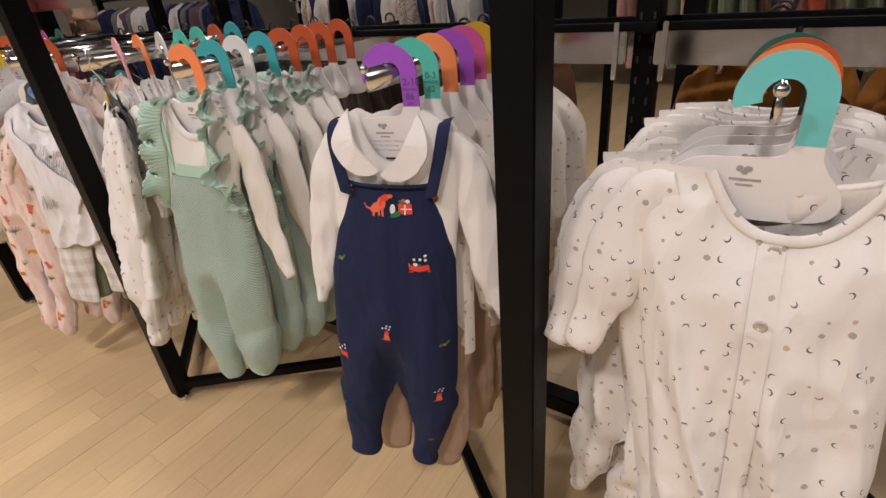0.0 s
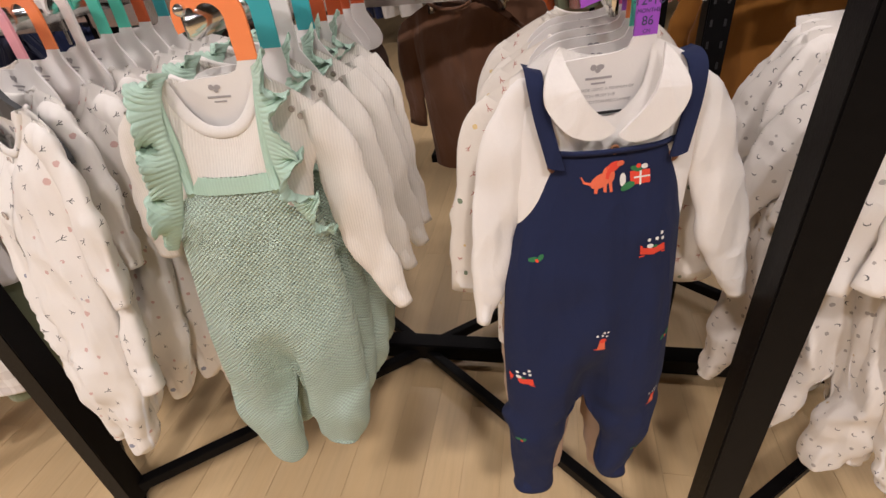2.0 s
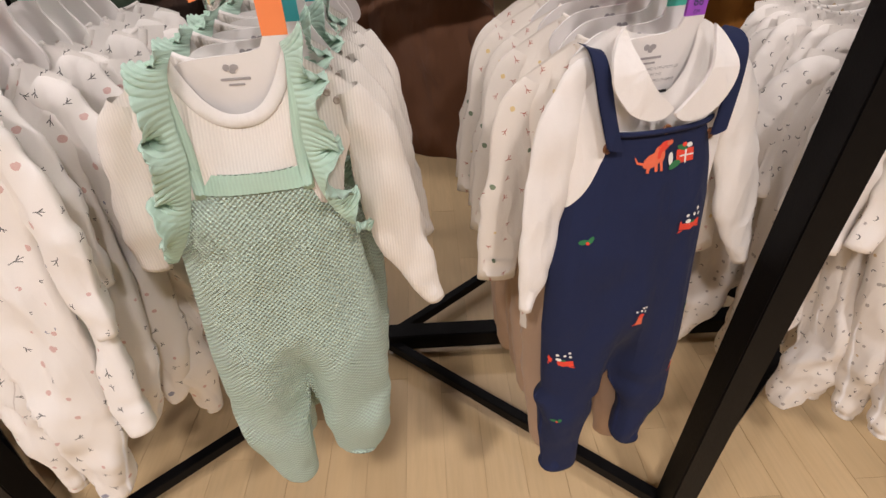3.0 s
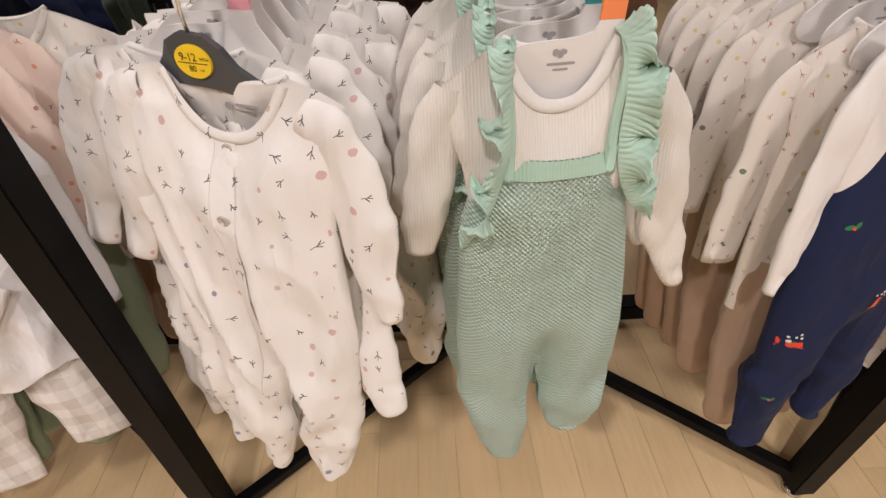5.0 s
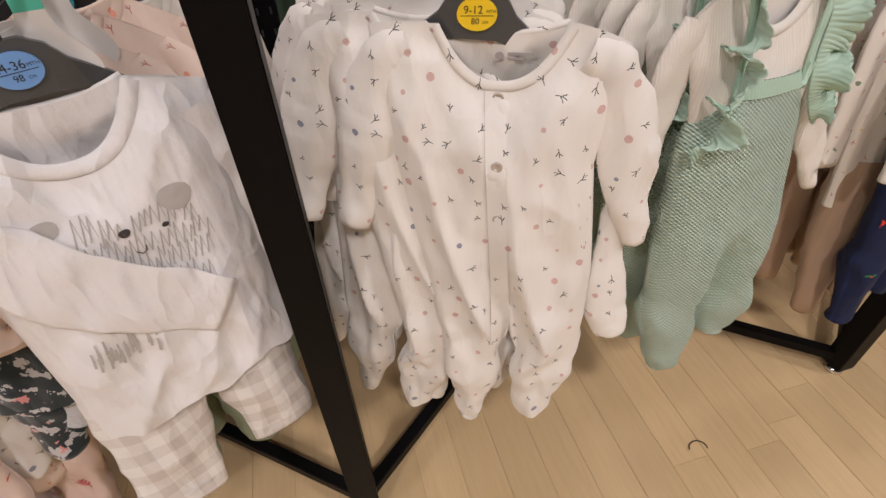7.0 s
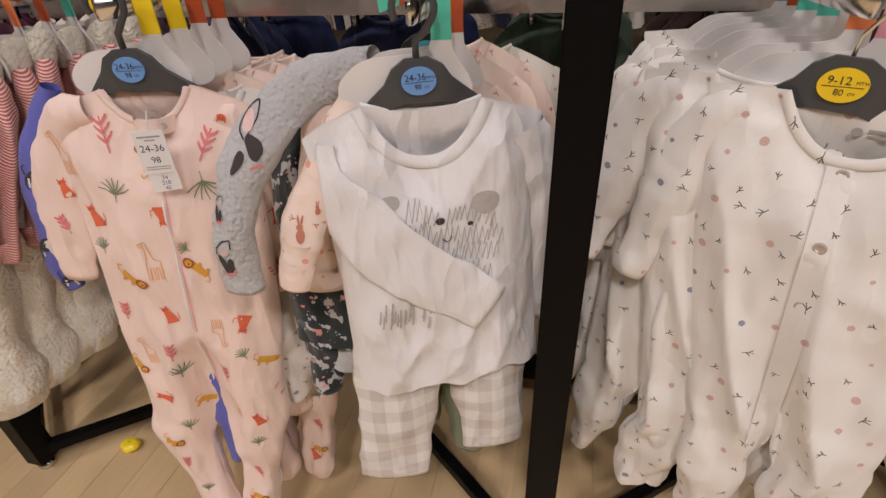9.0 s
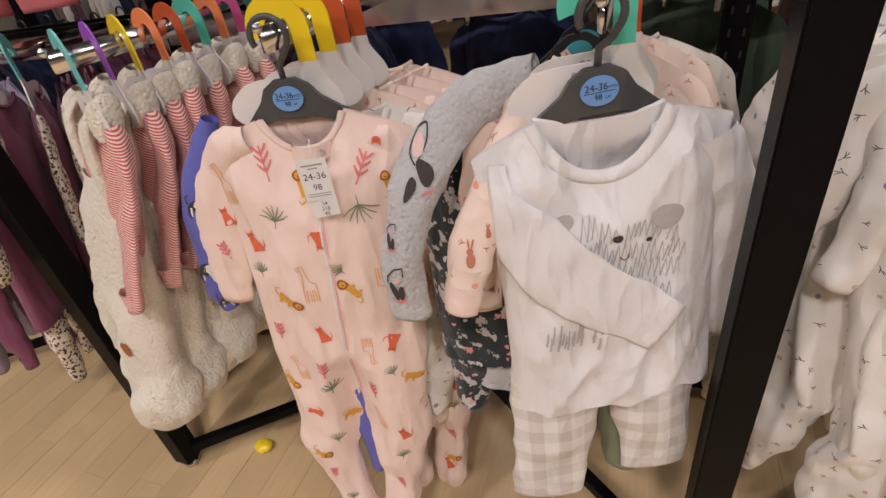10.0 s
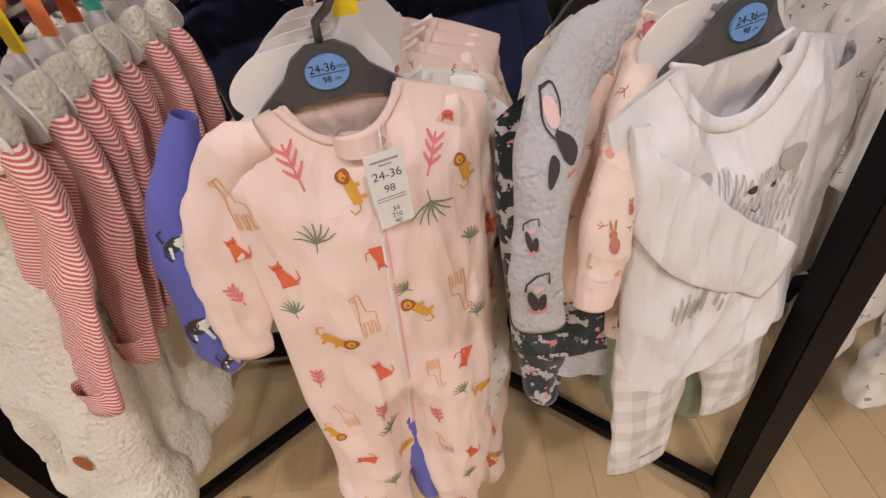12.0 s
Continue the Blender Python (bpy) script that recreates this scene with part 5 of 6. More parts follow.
def swing_tag(place, yaw):
    t = thing("price_tag", "white swing price tag with printed sizes hanging on the romper", "price tag", place, yaw)
    mesh_part("card", *slab([(-0.018, 0.024), (0.018, 0.024), (0.018, -0.03), (-0.018, -0.03)], -0.0012, 0.0), "label_white", t, smooth=False)
    mesh_part("price_strip", *slab([(-0.016, -0.031), (0.018, -0.029), (0.018, -0.053), (-0.016, -0.055)], 0.0002, 0.0012), "label_white", t, smooth=False)
    for word, size, x, z in (("24-36", 0.012, 0.0, 0.002), ("98", 0.011, 0.0, -0.0125), ("34", 0.007, 0.002, -0.036), ("210", 0.007, 0.002, -0.043), ("40", 0.007, 0.002, -0.050)):
        text_part("size_print", word, size, (x, z), "navy_ink", t, y=-0.0016 if z > -0.03 else -0.0002)
    tagged(mesh_part("printed_bars", *merge(box(-0.013, 0.013, -0.0016, -0.0013, 0.0155, 0.0175), box(-0.006, 0.006, -0.0016, -0.0013, 0.0115, 0.013), box(-0.014, 0.014, -0.0016, -0.0013, -0.0215, -0.0205), box(-0.014, 0.014, -0.0016, -0.0013, -0.0245, -0.0235)), "grey_ink", t, smooth=False), kind="stuff")
    mesh_part("string", *rod([(0, -0.001, 0.021), (0.002, 0.004, 0.032), (0.004, 0.008, 0.045)], 0.0007, 6), "card", t)
    return t


def simple_top(place, yaw, cloth, label, trousers=None, group="", wide=0.11, length=0.34, name="baby_top", leg=1.0, sleeve=None):
    g = thing(name, label, "baby clothes", place, yaw, group)
    keys = [(-0.08, 0, wide * 0.95, 0.02), (-0.12, 0, wide, 0.024), (-0.2, 0, wide * 0.92, 0.03), (-0.13 - length, 0, wide * 0.98, 0.034)]
    neck = (-0.048, 0.048, -0.125, -0.085)
    body = torso(keys, neck, (-0.12, -0.12), -0.1 - length, len(label) * 1.7, 0.009, nu=26, nv=30)
    mesh_part("body", *body, cloth, g)
    neck_band(body, neck, g, cloth, 0.009, 14)
    for s in (-1, 1):
        mesh_part("sleeve", *tube([row(s * wide * 0.86, -0.125, 0.016), row(s * wide * 0.98, -0.15, 0.027), row(s * (wide + 0.008), -0.2, 0.032), row(s * (wide + 0.022), -0.28, 0.029), row(s * (wide + 0.03), -0.36, 0.025)], 16, 20, 0.007, len(label) + s), sleeve or cloth, g)
    if trousers:
        for s in (-1, 1):
            mesh_part("trouser_leg", *tube([row(s * 0.046, -0.36, 0.052 * leg, 0.034 * leg), row(s * 0.05, -0.5, 0.05 * leg, 0.034 * leg), row(s * 0.052, -0.6, 0.04 * leg, 0.028 * leg), row(s * 0.05, -0.67, 0.03 * leg, 0.022 * leg)], 18, 22, 0.009, len(label) * 0.7 + s), trousers, g)
    return g


def stack(make, tip, n, yaw, step=0.045, jitter=7.0, x_jit=0.008, seed=0, start=1, drop=0.0):
    """More of the same garment further back on its arm."""
    rnd = random.Random(seed)
    for k in range(start, start + n):
        y = tip[1] + step * k
        copy_thing(make, pose((tip[0] + rnd.uniform(-x_jit, x_jit)) * U, y * U, (tip[2] - drop) * U, 0, rnd.uniform(-2.0, 2.0), yaw * (1 - 0.1 * k) + rnd.uniform(-jitter, jitter)))


def hook_row(colours, tip, yaw, step=0.045, seed=0, start=0, words=()):
    rnd = random.Random(seed + 99)
    for k, colour in enumerate(colours):
        w = words[k] if k < len(words) else None
        flat_hanger(colour, (tip[0] + rnd.uniform(-0.004, 0.004) * (k > 0), tip[1] + step * (k + start), tip[2]), yaw * (1 - 0.1 * k) + rnd.uniform(-4, 4) * (k > 0), w)


# ---- the front arms, garment by garment ----
T = TIP


def hung(key, dx=0.0, dz=0.0, dy=0.0):
    """Where a garment's middle hangs under the tip of an arm."""
    x, y, z = TIP[key]
    return (x + dx, y + dy, z + dz)


N = navy_dungarees(hung("N", 0.011), 15)
hook_row(["purple", "mint", "orange", "purple", "pink", "mustard"], T["N"], 15, seed=1,
         words=[[("12-18", 0.0125), ("MONTHS", 0.0052), ("86", 0.0115), ("CM", 0.005)], [("0-3", 0.0115), ("MONTHS", 0.005), ("62", 0.011)]])
leafy = simple_top((T["N"][0] - 0.01, T["N"][1] + 0.055, T["N"][2]), 8, "leaf_print", "cream top with a red leaf print over tan trousers", "tan", "leaf print sets", name="top_and_trousers")
stack(leafy, (T["N"][0], T["N"][1] + 0.10, T["N"][2]), 5, 4, step=0.05, seed=3)

G = frilled_dungarees(hung("G", -0.005, 0.01, -0.02), 6)
hook_row(["orange", "teal", "white", "teal", "rust", "rust", "rust", "rust"], hung("G", 0.004, 0.0, -0.016), 6, seed=4, step=0.05)
stack(G, hung("G", -0.012, 0.01), 4, 4, step=0.055, seed=5, jitter=9)

D = twig_sleepsuit(hung("D", 0.0, 0.008), -23, folded=True)
grey_hanger("yellow", ("9-12", "80"), T["D"], -21, tilt=0, wire=True, swivel=-4)
D2 = twig_sleepsuit((T["D"][0] - 0.05, T["D"][1] + 0.05, T["D"][2] + 0.012), -14, front=False)
stack(D2, (T["D"][0] - 0.02, T["D"][1] + 0.05, T["D"][2] + 0.006), 7, -12, step=0.045, seed=6, jitter=9)
for dx, dy, dz, lean_, turn in ((-0.075, 0.07, -0.03, 5, -44), (-0.095, 0.14, -0.02, 8, -52), (0.03, 0.12, -0.025, -6, 18), (0.045, 0.2, -0.015, -9, 26)):
    copy_thing(D2, pose((T["D"][0] + dx) * U, (T["D"][1] + dy) * U, (T["D"][2] + dz) * U, 0, lean_, turn))
hook_row(["rose", "orange", "white", "mint", "mint", "rust", "teal"], T["D"], -16, seed=7, start=1)

E = bear_pyjamas(hung("E", 0.0, 0.004), 20)
E.scale = (0.93, 0.93, 0.93)
grey_hanger("blue", ("24-36", "98"), (T["E"][0], T["E"][1], T["E"][2] - 0.002), 20, tilt=-3)
hook_row(["mint", "rust"], (T["E"][0] - 0.016, T["E"][1] + 0.012, T["E"][2] + 0.003), 16, seed=8)
fawn = simple_top((T["E"][0] - 0.02, T["E"][1] + 0.05, T["E"][2]), 24, "pink_print", "pale pink jersey top with small brown fawns", "sage", "pink fawn sets", 0.105, 0.34, name="top_and_trousers")
stack(fawn, (T["E"][0] - 0.01, T["E"][1] + 0.05, T["E"][2]), 2, 20, step=0.06, seed=9)
grey_hanger("teal", None, (T["E"][0] - 0.03, T["E"][1] + 0.17, T["E"][2] - 0.005), 30, dark=True)
cream_set = simple_top((T["E"][0] - 0.02, T["E"][1] + 0.23, T["E"][2] - 0.035), 14, "leaf_print", "cream top with a rust deer print on a plastic hanger", "tan", "cream deer sets", 0.12, 0.34, name="top_and_trousers")
stack(cream_set, (T["E"][0] + 0.02, T["E"][1] + 0.24, T["E"][2] - 0.03), 1, 12, step=0.06, seed=10)
grey_hanger("teal", None, (T["E"][0] - 0.03, T["E"][1] + 0.23, T["E"][2] - 0.005), 20, dark=True)

F_ = animal_romper(hung("F", 0.0, -0.014), 14)
grey_hanger("blue", ("24-36", "98"), (T["F"][0], T["F"][1] - 0.004, T["F"][2]), 14)
hook_row(["yellow", "yellow", "rust", "rust"], (T["F"][0] - 0.018, T["F"][1] + 0.012, T["F"][2] + 0.003), 14, seed=11)
swing_tag((T["F"][0] + 0.034, T["F"][1] - 0.032, T["F"][2] - 0.172), 22)
white_flower = twig_sleepsuit((T["F"][0] - 0.008, T["F"][1] + 0.075, T["F"][2] - 0.028), 10, front=False, label="white sleepsuit with a fine twig print on a flat hanger")
plain_peach = simple_top((T["F"][0] + 0.01, T["F"][1] + 0.09, T["F"][2] - 0.03), 14, "pink_print", "pale pink jersey sleepsuit with a small print", "pink_print", "pale pink sleepsuits", 0.13, 0.34, name="sleepsuit")
for k in range(3):
    copy_thing(F_, pose((T["F"][0] + 0.024 + 0.008 * k) * U, (T["F"][1] + 0.10 + 0.055 * k) * U, (T["F"][2] - 0.02) * U, 0, -2 + 2 * k, 22 - 5 * k))
stack(plain_peach, (T["F"][0] + 0.01, T["F"][1] + 0.09, T["F"][2] - 0.035), 3, 10, step=0.05, seed=12)


def pony_suit(place, yaw):
    """A blue suit whose sleeve shows beside its neighbour."""
    g = thing("baby_top", "violet blue jersey top with a grey pony print", "baby clothes", place, yaw)
    arm = tube([row(-0.118, -0.105, 0.012, 0.012), row(-0.148, -0.165, 0.028, 0.018), row(-0.170, -0.235, 0.034, 0.020), row(-0.184, -0.305, 0.030, 0.018), row(-0.188, -0.36, 0.024, 0.016), row(-0.182, -0.394, 0.014, 0.011)], 26, 36, 0.006, 3.0, closed=True)
    mesh_part("sleeve", *arm, "blue", g)
    body = torso([(-0.08, -0.06, 0.05, 0.02), (-0.14, -0.05, 0.07, 0.024), (-0.55, -0.03, 0.08, 0.03)], (-0.07, -0.02, -0.165, -0.145), (-0.125, -0.17), -0.52, 12.0, 0.009, nu=24, nv=28)
    mesh_part("body", *body, "blue", g)
    mesh_part("leg", *tube([row(-0.01, -0.50, 0.05, 0.03), row(0.0, -0.64, 0.024, 0.02), row(0.002, -0.74, 0.018, 0.018)], 20, 24, 0.008, 9.0, closed=True), "blue", g)
    s = []
    for x, z, r in ((-0.172, -0.215, 0.011), (-0.190, -0.315, 0.015), (-0.178, -0.372, 0.010)):
        s += [("print_ink", oval(x, z, r * 1.1, r * 0.62, 0.5)), ("print_white", oval(x + r * 0.5, z + r * 0.15, r * 0.62, r * 0.42, 0.4)), ("print_white", oval(x + r * 1.2, z + r * 0.6, r * 0.42, r * 0.34)), ("print_ink", oval(x + r * 1.4, z + r * 0.9, r * 0.16, r * 0.3, 0.3)),
              ("print_ink", stroke([(x - r * 0.9, z), (x - r * 1.2, z - r), (x - r * 0.8, z - r * 1.5)], r * 0.3)), ("print_white", stroke([(x + r * 0.4, z - r * 0.2), (x + r * 0.7, z - r * 1.4)], r * 0.32, r * 0.22)), ("print_white", stroke([(x - r * 0.5, z - r * 0.2), (x - r * 0.6, z - r * 1.3)], r * 0.32, r * 0.22)),
              ("print_ink", stroke([(x - r, z + r * 0.2), (x - r * 1.2, z + r * 1.1), (x - r * 0.6, z + r * 1.5)], r * 0.25, r * 0.1))]
    tagged(decals("pony_print", arm, s, g, "grey and white pony figures"), kind="stuff")
    return g


pony_suit((T["F"][0] - 0.026, T["F"][1] + 0.030, T["F"][2] - 0.010), 14)


def grey_fleece_suit(place, yaw):
    """A fleece suit whose sleeve hangs forward between its neighbours."""
    g = thing("fleece_suit", "grey fleece suit with black and pink figures on a black hanger", "baby clothes", place, yaw)
    arm = tube([(0.118, 0.17, 0.010, 0.022, 0.026), (0.075, 0.13, 0.002, 0.030, 0.028), (0.034, 0.085, -0.016, 0.030, 0.028), (0.008, 0.035, -0.064, 0.027, 0.024), (-0.006, -0.002, -0.13, 0.025, 0.020), (-0.006, -0.014, -0.208, 0.025, 0.016)], 34, 80, 0.006, 161.0, 2.2, ruck=0.002)
    mesh_part("sleeve", *arm, "grey_fleece", g)
    body = torso([(-0.1, 0.1, 0.09, 0.03), (-0.2, 0.1, 0.09, 0.035), (-0.5, 0.08, 0.09, 0.04)], (0.06, 0.14, -0.08, -0.04), (-0.06, -0.06), -0.42, 166.0, 0.01, yc=0.16)
    mesh_part("body", *body, "grey_fleece", g)
    s = []
    for x, z, r in ((-0.010, -0.165, 0.013), (-0.012, -0.108, 0.008)):
        s += [("print_ink", oval(x - r * 0.3, z - r * 0.1, r * 0.34, r * 1.0, 0.2)), ("print_ink", oval(x + r * 0.35, z - r * 0.25, r * 0.30, r * 0.75, -0.1)), ("print_pale", oval(x + r * 0.1, z + r * 1.05, r * 0.45, r * 0.22, 0.5)),
              ("print_rose", stroke([(x - r * 0.7, z - r * 0.9), (x - r * 0.2, z - r * 1.25), (x + r * 0.3, z - r * 1.15), (x + r * 0.75, z - r * 0.7)], r * 0.22)), ("print_ink", stroke([(x - r * 0.8, z + r * 0.8), (x - r * 0.7, z + r * 1.4), (x, z + r * 2.1), (x + r * 0.8, z + r * 2.3), (x + r * 0.8, z + r * 1.5)], r * 0.14))]
    s += [("print_ink", oval(0.024, -0.046, 0.007, 0.014, 0.5, wob=0.12)), ("print_ink", oval(0.010, -0.058, 0.005, 0.011, -0.3, wob=0.12)), ("print_pale", oval(0.014, -0.022, 0.006, 0.010, 0.3))]
    for pts in ([(0.008, -0.010), (0.006, -0.026), (0.014, -0.038)], [(0.008, -0.010), (0.018, -0.006), (0.022, -0.020), (0.016, -0.034)]):
        s.append(("print_ink", stroke([tuple(p) for p in smooth_keys(pts, 12)], 0.002, 0.0014)))
    s.append(("print_rose", stroke([(0.022, -0.066), (0.032, -0.064)], 0.003)))
    tagged(decals("figure_print", arm, s, g, "black and pink shoe figures"), kind="stuff")
    mesh_part("bow", *tube([(0.112, 0.115, 0.014, 0.005, 0.005), (0.114, 0.11, 0.006, 0.008, 0.007), (0.113, 0.11, -0.003, 0.005, 0.005), (0.113, 0.11, -0.012, 0.009, 0.007), (0.112, 0.115, -0.022, 0.004, 0.005)], 12, 16, 0.001, 1.0, closed=True), "rose_cloth", g, "small pink bow")
    return g


grey_fleece_suit((-1.715, 0.54, 0.897), 0)


def rabbit_top(place):
    """A cream top whose sleeve hangs forward beside the pyjamas."""
    g = thing("baby_top", "pale peach jersey top printed with rust rabbits", "baby clothes", place, 0)
    arm = tube([(0.072, 0.15, 0.012, 0.016, 0.02), (0.040, 0.095, 0.0, 0.026, 0.022), (0.010, 0.045, -0.045, 0.028, 0.018), (-0.016, 0.0, -0.115, 0.026, 0.014), (-0.026, -0.018, -0.158, 0.022, 0.012)], 28, 50, 0.007, 171.0, 2.0, ruck=0.0015)
    sleeve = mesh_part("sleeve", *arm, "pink_print", g)
    mesh_part("cuff", *tube([(-0.025, -0.017, -0.155, 0.0235, 0.0135), (-0.029, -0.022, -0.175, 0.0225, 0.013), (-0.031, -0.025, -0.188, 0.021, 0.012)], 26, 10, 0.002, 5.0), "peach", sleeve, "plain peach cuff")
    mesh_part("body", *torso([(0.0, 0.10, 0.06, 0.02), (-0.1, 0.10, 0.07, 0.03), (-0.4, 0.10, 0.07, 0.03)], (0.08, 0.13, -0.03, 0.0), (-0.02, -0.02), -0.34, 176.0, 0.008, yc=0.17, nu=24, nv=26), "pink_print", g)
    s = []
    for x, z, r in ((-0.014, -0.118, 0.0095), (0.010, -0.050, 0.008), (0.004, -0.095, 0.005)):
        s += [("print_rabbit", oval(x, z - r * 0.3, r * 0.55, r * 0.8)), ("print_rabbit", oval(x - r * 0.1, z + r * 0.7, r * 0.4, r * 0.38)), ("print_rabbit", oval(x - r * 0.3, z + r * 1.5, r * 0.13, r * 0.55, 0.2)), ("print_rabbit", oval(x + r * 0.15, z + r * 1.5, r * 0.13, r * 0.55, -0.2))]
    tagged(decals("rabbit_print", arm, s, g, "rust rabbit figures"), kind="stuff")
    return g


rabbit_top((-1.634, 0.567, 0.874))


def dark_figure_suit(place, yaw):
    """A fleece suit with a dark all-over print, hanging in the shade behind its neighbours."""
    g = thing("fleece_suit", "grey and black figured fleece suit between its neighbours", "baby clothes", place, yaw)
    mesh_part("body", *torso([(-0.08, 0, 0.07, 0.03), (-0.2, 0, 0.08, 0.04), (-0.5, 0, 0.075, 0.04)], (-0.03, 0.03, -0.10, -0.08), (-0.10, -0.10), -0.40, 181.0, 0.012), "figure_fleece", g)
    for s, low in ((-1, -0.50), (1, -0.47)):
        mesh_part("leg", *tube([row(s * 0.036, -0.36, 0.04, 0.034), row(s * 0.038, -0.42, 0.034, 0.03), row(s * 0.04, low, 0.022, 0.022)], 22, 26, 0.008, 183.0 + s, closed=True), "figure_fleece", g)
    return g


dark_figure_suit((-1.665, 0.66, 0.93), 10)

A = twig_sleepsuit(hung("A", 0.0, 0.022), 0, cloth="moon_print", inside=False, label="white cotton sleepsuit printed with small moons and dots", group="moon print sleepsuits")
hook_row(["aqua", "orange", "rust", "dark_green"], (T["A"][0] - 0.012, T["A"][1], T["A"][2]), 2, seed=13, step=0.035)
A2 = twig_sleepsuit((T["A"][0] - 0.035, T["A"][1] + 0.04, T["A"][2] + 0.012), 12, cloth="moon_print", front=False, label="white cotton sleepsuit with a small moon print", group="moon print sleepsuits")
stack(A2, (T["A"][0] - 0.035, T["A"][1] + 0.045, T["A"][2] + 0.005), 7, 12, step=0.042, seed=14, x_jit=0.02)
for dx, dy, dz, lean_, turn in ((-0.07, 0.09, -0.03, 6, -34), (-0.085, 0.17, -0.02, 8, -46), (-0.06, 0.26, -0.03, 5, -38)):
    copy_thing(A2, pose((T["A"][0] + dx) * U, (T["A"][1] + dy) * U, (T["A"][2] + dz) * U, 0, lean_, turn))
for key in ("B", "C"):
    other = twig_sleepsuit(T[key], -4, cloth="moon_print", front=False, label="white cotton sleepsuit with a small moon print", group="moon print sleepsuits")
    stack(other, T[key], 4, 0, step=0.06, seed=15)
    hook_row(["aqua", "orange"], T[key], 0, seed=16)

def fleece_set(place, yaw, tilt=0.0):
    """Teddy fleece dungarees over a striped top, with puffed fleece shoulders."""
    g = thing("dungaree_set", "cream teddy fleece dungarees over a red striped top", "baby clothes", place, yaw, "fleece dungaree sets", tilt)
    fr = lambda x, z, a, b, dy=0.0: row(x, z, a, b, dy, 0.24)
    shirt = torso([(-0.06, 0, 0.085, 0.02), (-0.12, 0, 0.10, 0.026), (-0.36, 0, 0.095, 0.03)], (-0.045, 0.045, -0.125, -0.08), (-0.11, -0.11), -0.34, 5.0, 0.005, lean=0.24)
    mesh_part("top", *shirt, "red_stripe", g, "red striped long-sleeved top")
    for sx in (-1, 1):
        back, wide = (0.045, 0.7) if sx < 0 else (0.0, 1.0)
        arm = tube([fr(sx * 0.084, -0.105, 0.014, 0.014, back), fr(sx * 0.100 * wide, -0.15, 0.032, 0.014, back), fr(sx * 0.112 * wide, -0.21, 0.040, 0.014, back - 0.010), fr(sx * 0.124 * wide, -0.28, 0.039, 0.013, back - 0.024), fr(sx * 0.136 * wide, -0.345, 0.033, 0.011, back - 0.034)], 28, 44, 0.009, 21.0 + sx, ruck=0.0015)
        mesh_part("sleeve", *arm, "red_stripe", g)
        puff = tube([(sx * 0.068, 0.03, -0.066, 0.010, 0.012), (sx * 0.074, 0.022, -0.078, 0.017, 0.020), (sx * 0.080, 0.018, -0.100, 0.019, 0.022), (sx * 0.082, 0.014, -0.120, 0.014, 0.016)], 22, 16, 0.008, 7.0 + sx, 2.0, closed=True)
        mesh_part("puffed_shoulder", *puff, "fleece", g, "gathered fleece shoulder")
        strap = tube([(sx * 0.055, 0.018, -0.076, 0.014, 0.007), (sx * 0.055, -0.006, -0.10, 0.015, 0.008), (sx * 0.052, -0.016, -0.15, 0.016, 0.009), (sx * 0.05, -0.022, -0.21, 0.018, 0.010)], 14, 14, 0.003, 1.0)
        mesh_part("strap", *strap, "fleece", g)
    legs = [[fr(-0.054, -0.50, 0.052, 0.056), fr(-0.058, -0.56, 0.048, 0.052), fr(-0.056, -0.61, 0.040, 0.042), fr(-0.054, -0.65, 0.030, 0.030), fr(-0.054, -0.675, 0.016, 0.018)],
            [fr(0.056, -0.50, 0.054, 0.058), fr(0.060, -0.55, 0.056, 0.060), fr(0.060, -0.59, 0.050, 0.052), fr(0.056, -0.618, 0.030, 0.030), fr(0.054, -0.63, 0.014, 0.016)]]
    body = torso([(-0.17, 0, 0.062, 0.034), (-0.24, 0, 0.090, 0.044), (-0.34, 0, 0.102, 0.052), (-0.44, 0, 0.108, 0.058), (-0.55, 0, 0.106, 0.056)], (-9, 9, -0.175, -0.175), (-0.175, -0.175), -0.49, 31.0, 0.013, full0=0.95, nu=48, nv=60, legs=legs, closed=True, drape=0.010, lean=0.24)
    mesh_part("dungarees", *body, "fleece", g)
    for x, z, turn in ((-0.05, -0.24, 0.2), (-0.066, -0.25, -0.3), (0.07, -0.44, 0.1)):
        decals("ear_patch", body, [("print_mane", oval(x, z, 0.007, 0.015, turn))], g, "small brown felt ear", lift=0.003)
    return g


S = fleece_set(hung("S", -0.04, -0.006, 0.02), -27)
rnd = random.Random(17)
for k in range(1, 7):
    copy_thing(S, pose((T["S"][0] - 0.036 + rnd.uniform(-0.008, 0.008)) * U, (T["S"][1] + 0.02 + 0.055 * k) * U, (T["S"][2] - 0.006) * U, 0, rnd.uniform(-3, 3), -28 + rnd.uniform(-7, 7)))
hook_row(["aqua", "purple", "yellow", "orange", "rust", "mint", "orange", "pink", "dark_green"], hung("S", -0.02), -27, seed=18, step=0.048)
L = simple_top(T["L"], -50, "plum", "plum corduroy pinafore over a leopard print top and leggings", "leopard", "plum and leopard sets", 0.105, 0.40, name="pinafore_set", leg=0.6, sleeve="leopard")
stack(L, T["L"], 4, -56, step=0.065, seed=19)
hook_row(["rust", "orange", "aqua"], T["L"], -56, seed=20, step=0.065)
P_ = simple_top((-2.95, 0.64, 0.97), -12, "lilac", "lilac jersey top and lilac leggings", "lilac", "lilac and sage sets", name="top_and_trousers", leg=0.75)
Q_ = simple_top((-2.98, 0.70, 0.98), -16, "lilac", "lilac jersey top and sage leggings", "sage", "lilac and sage sets", name="top_and_trousers", leg=0.75)
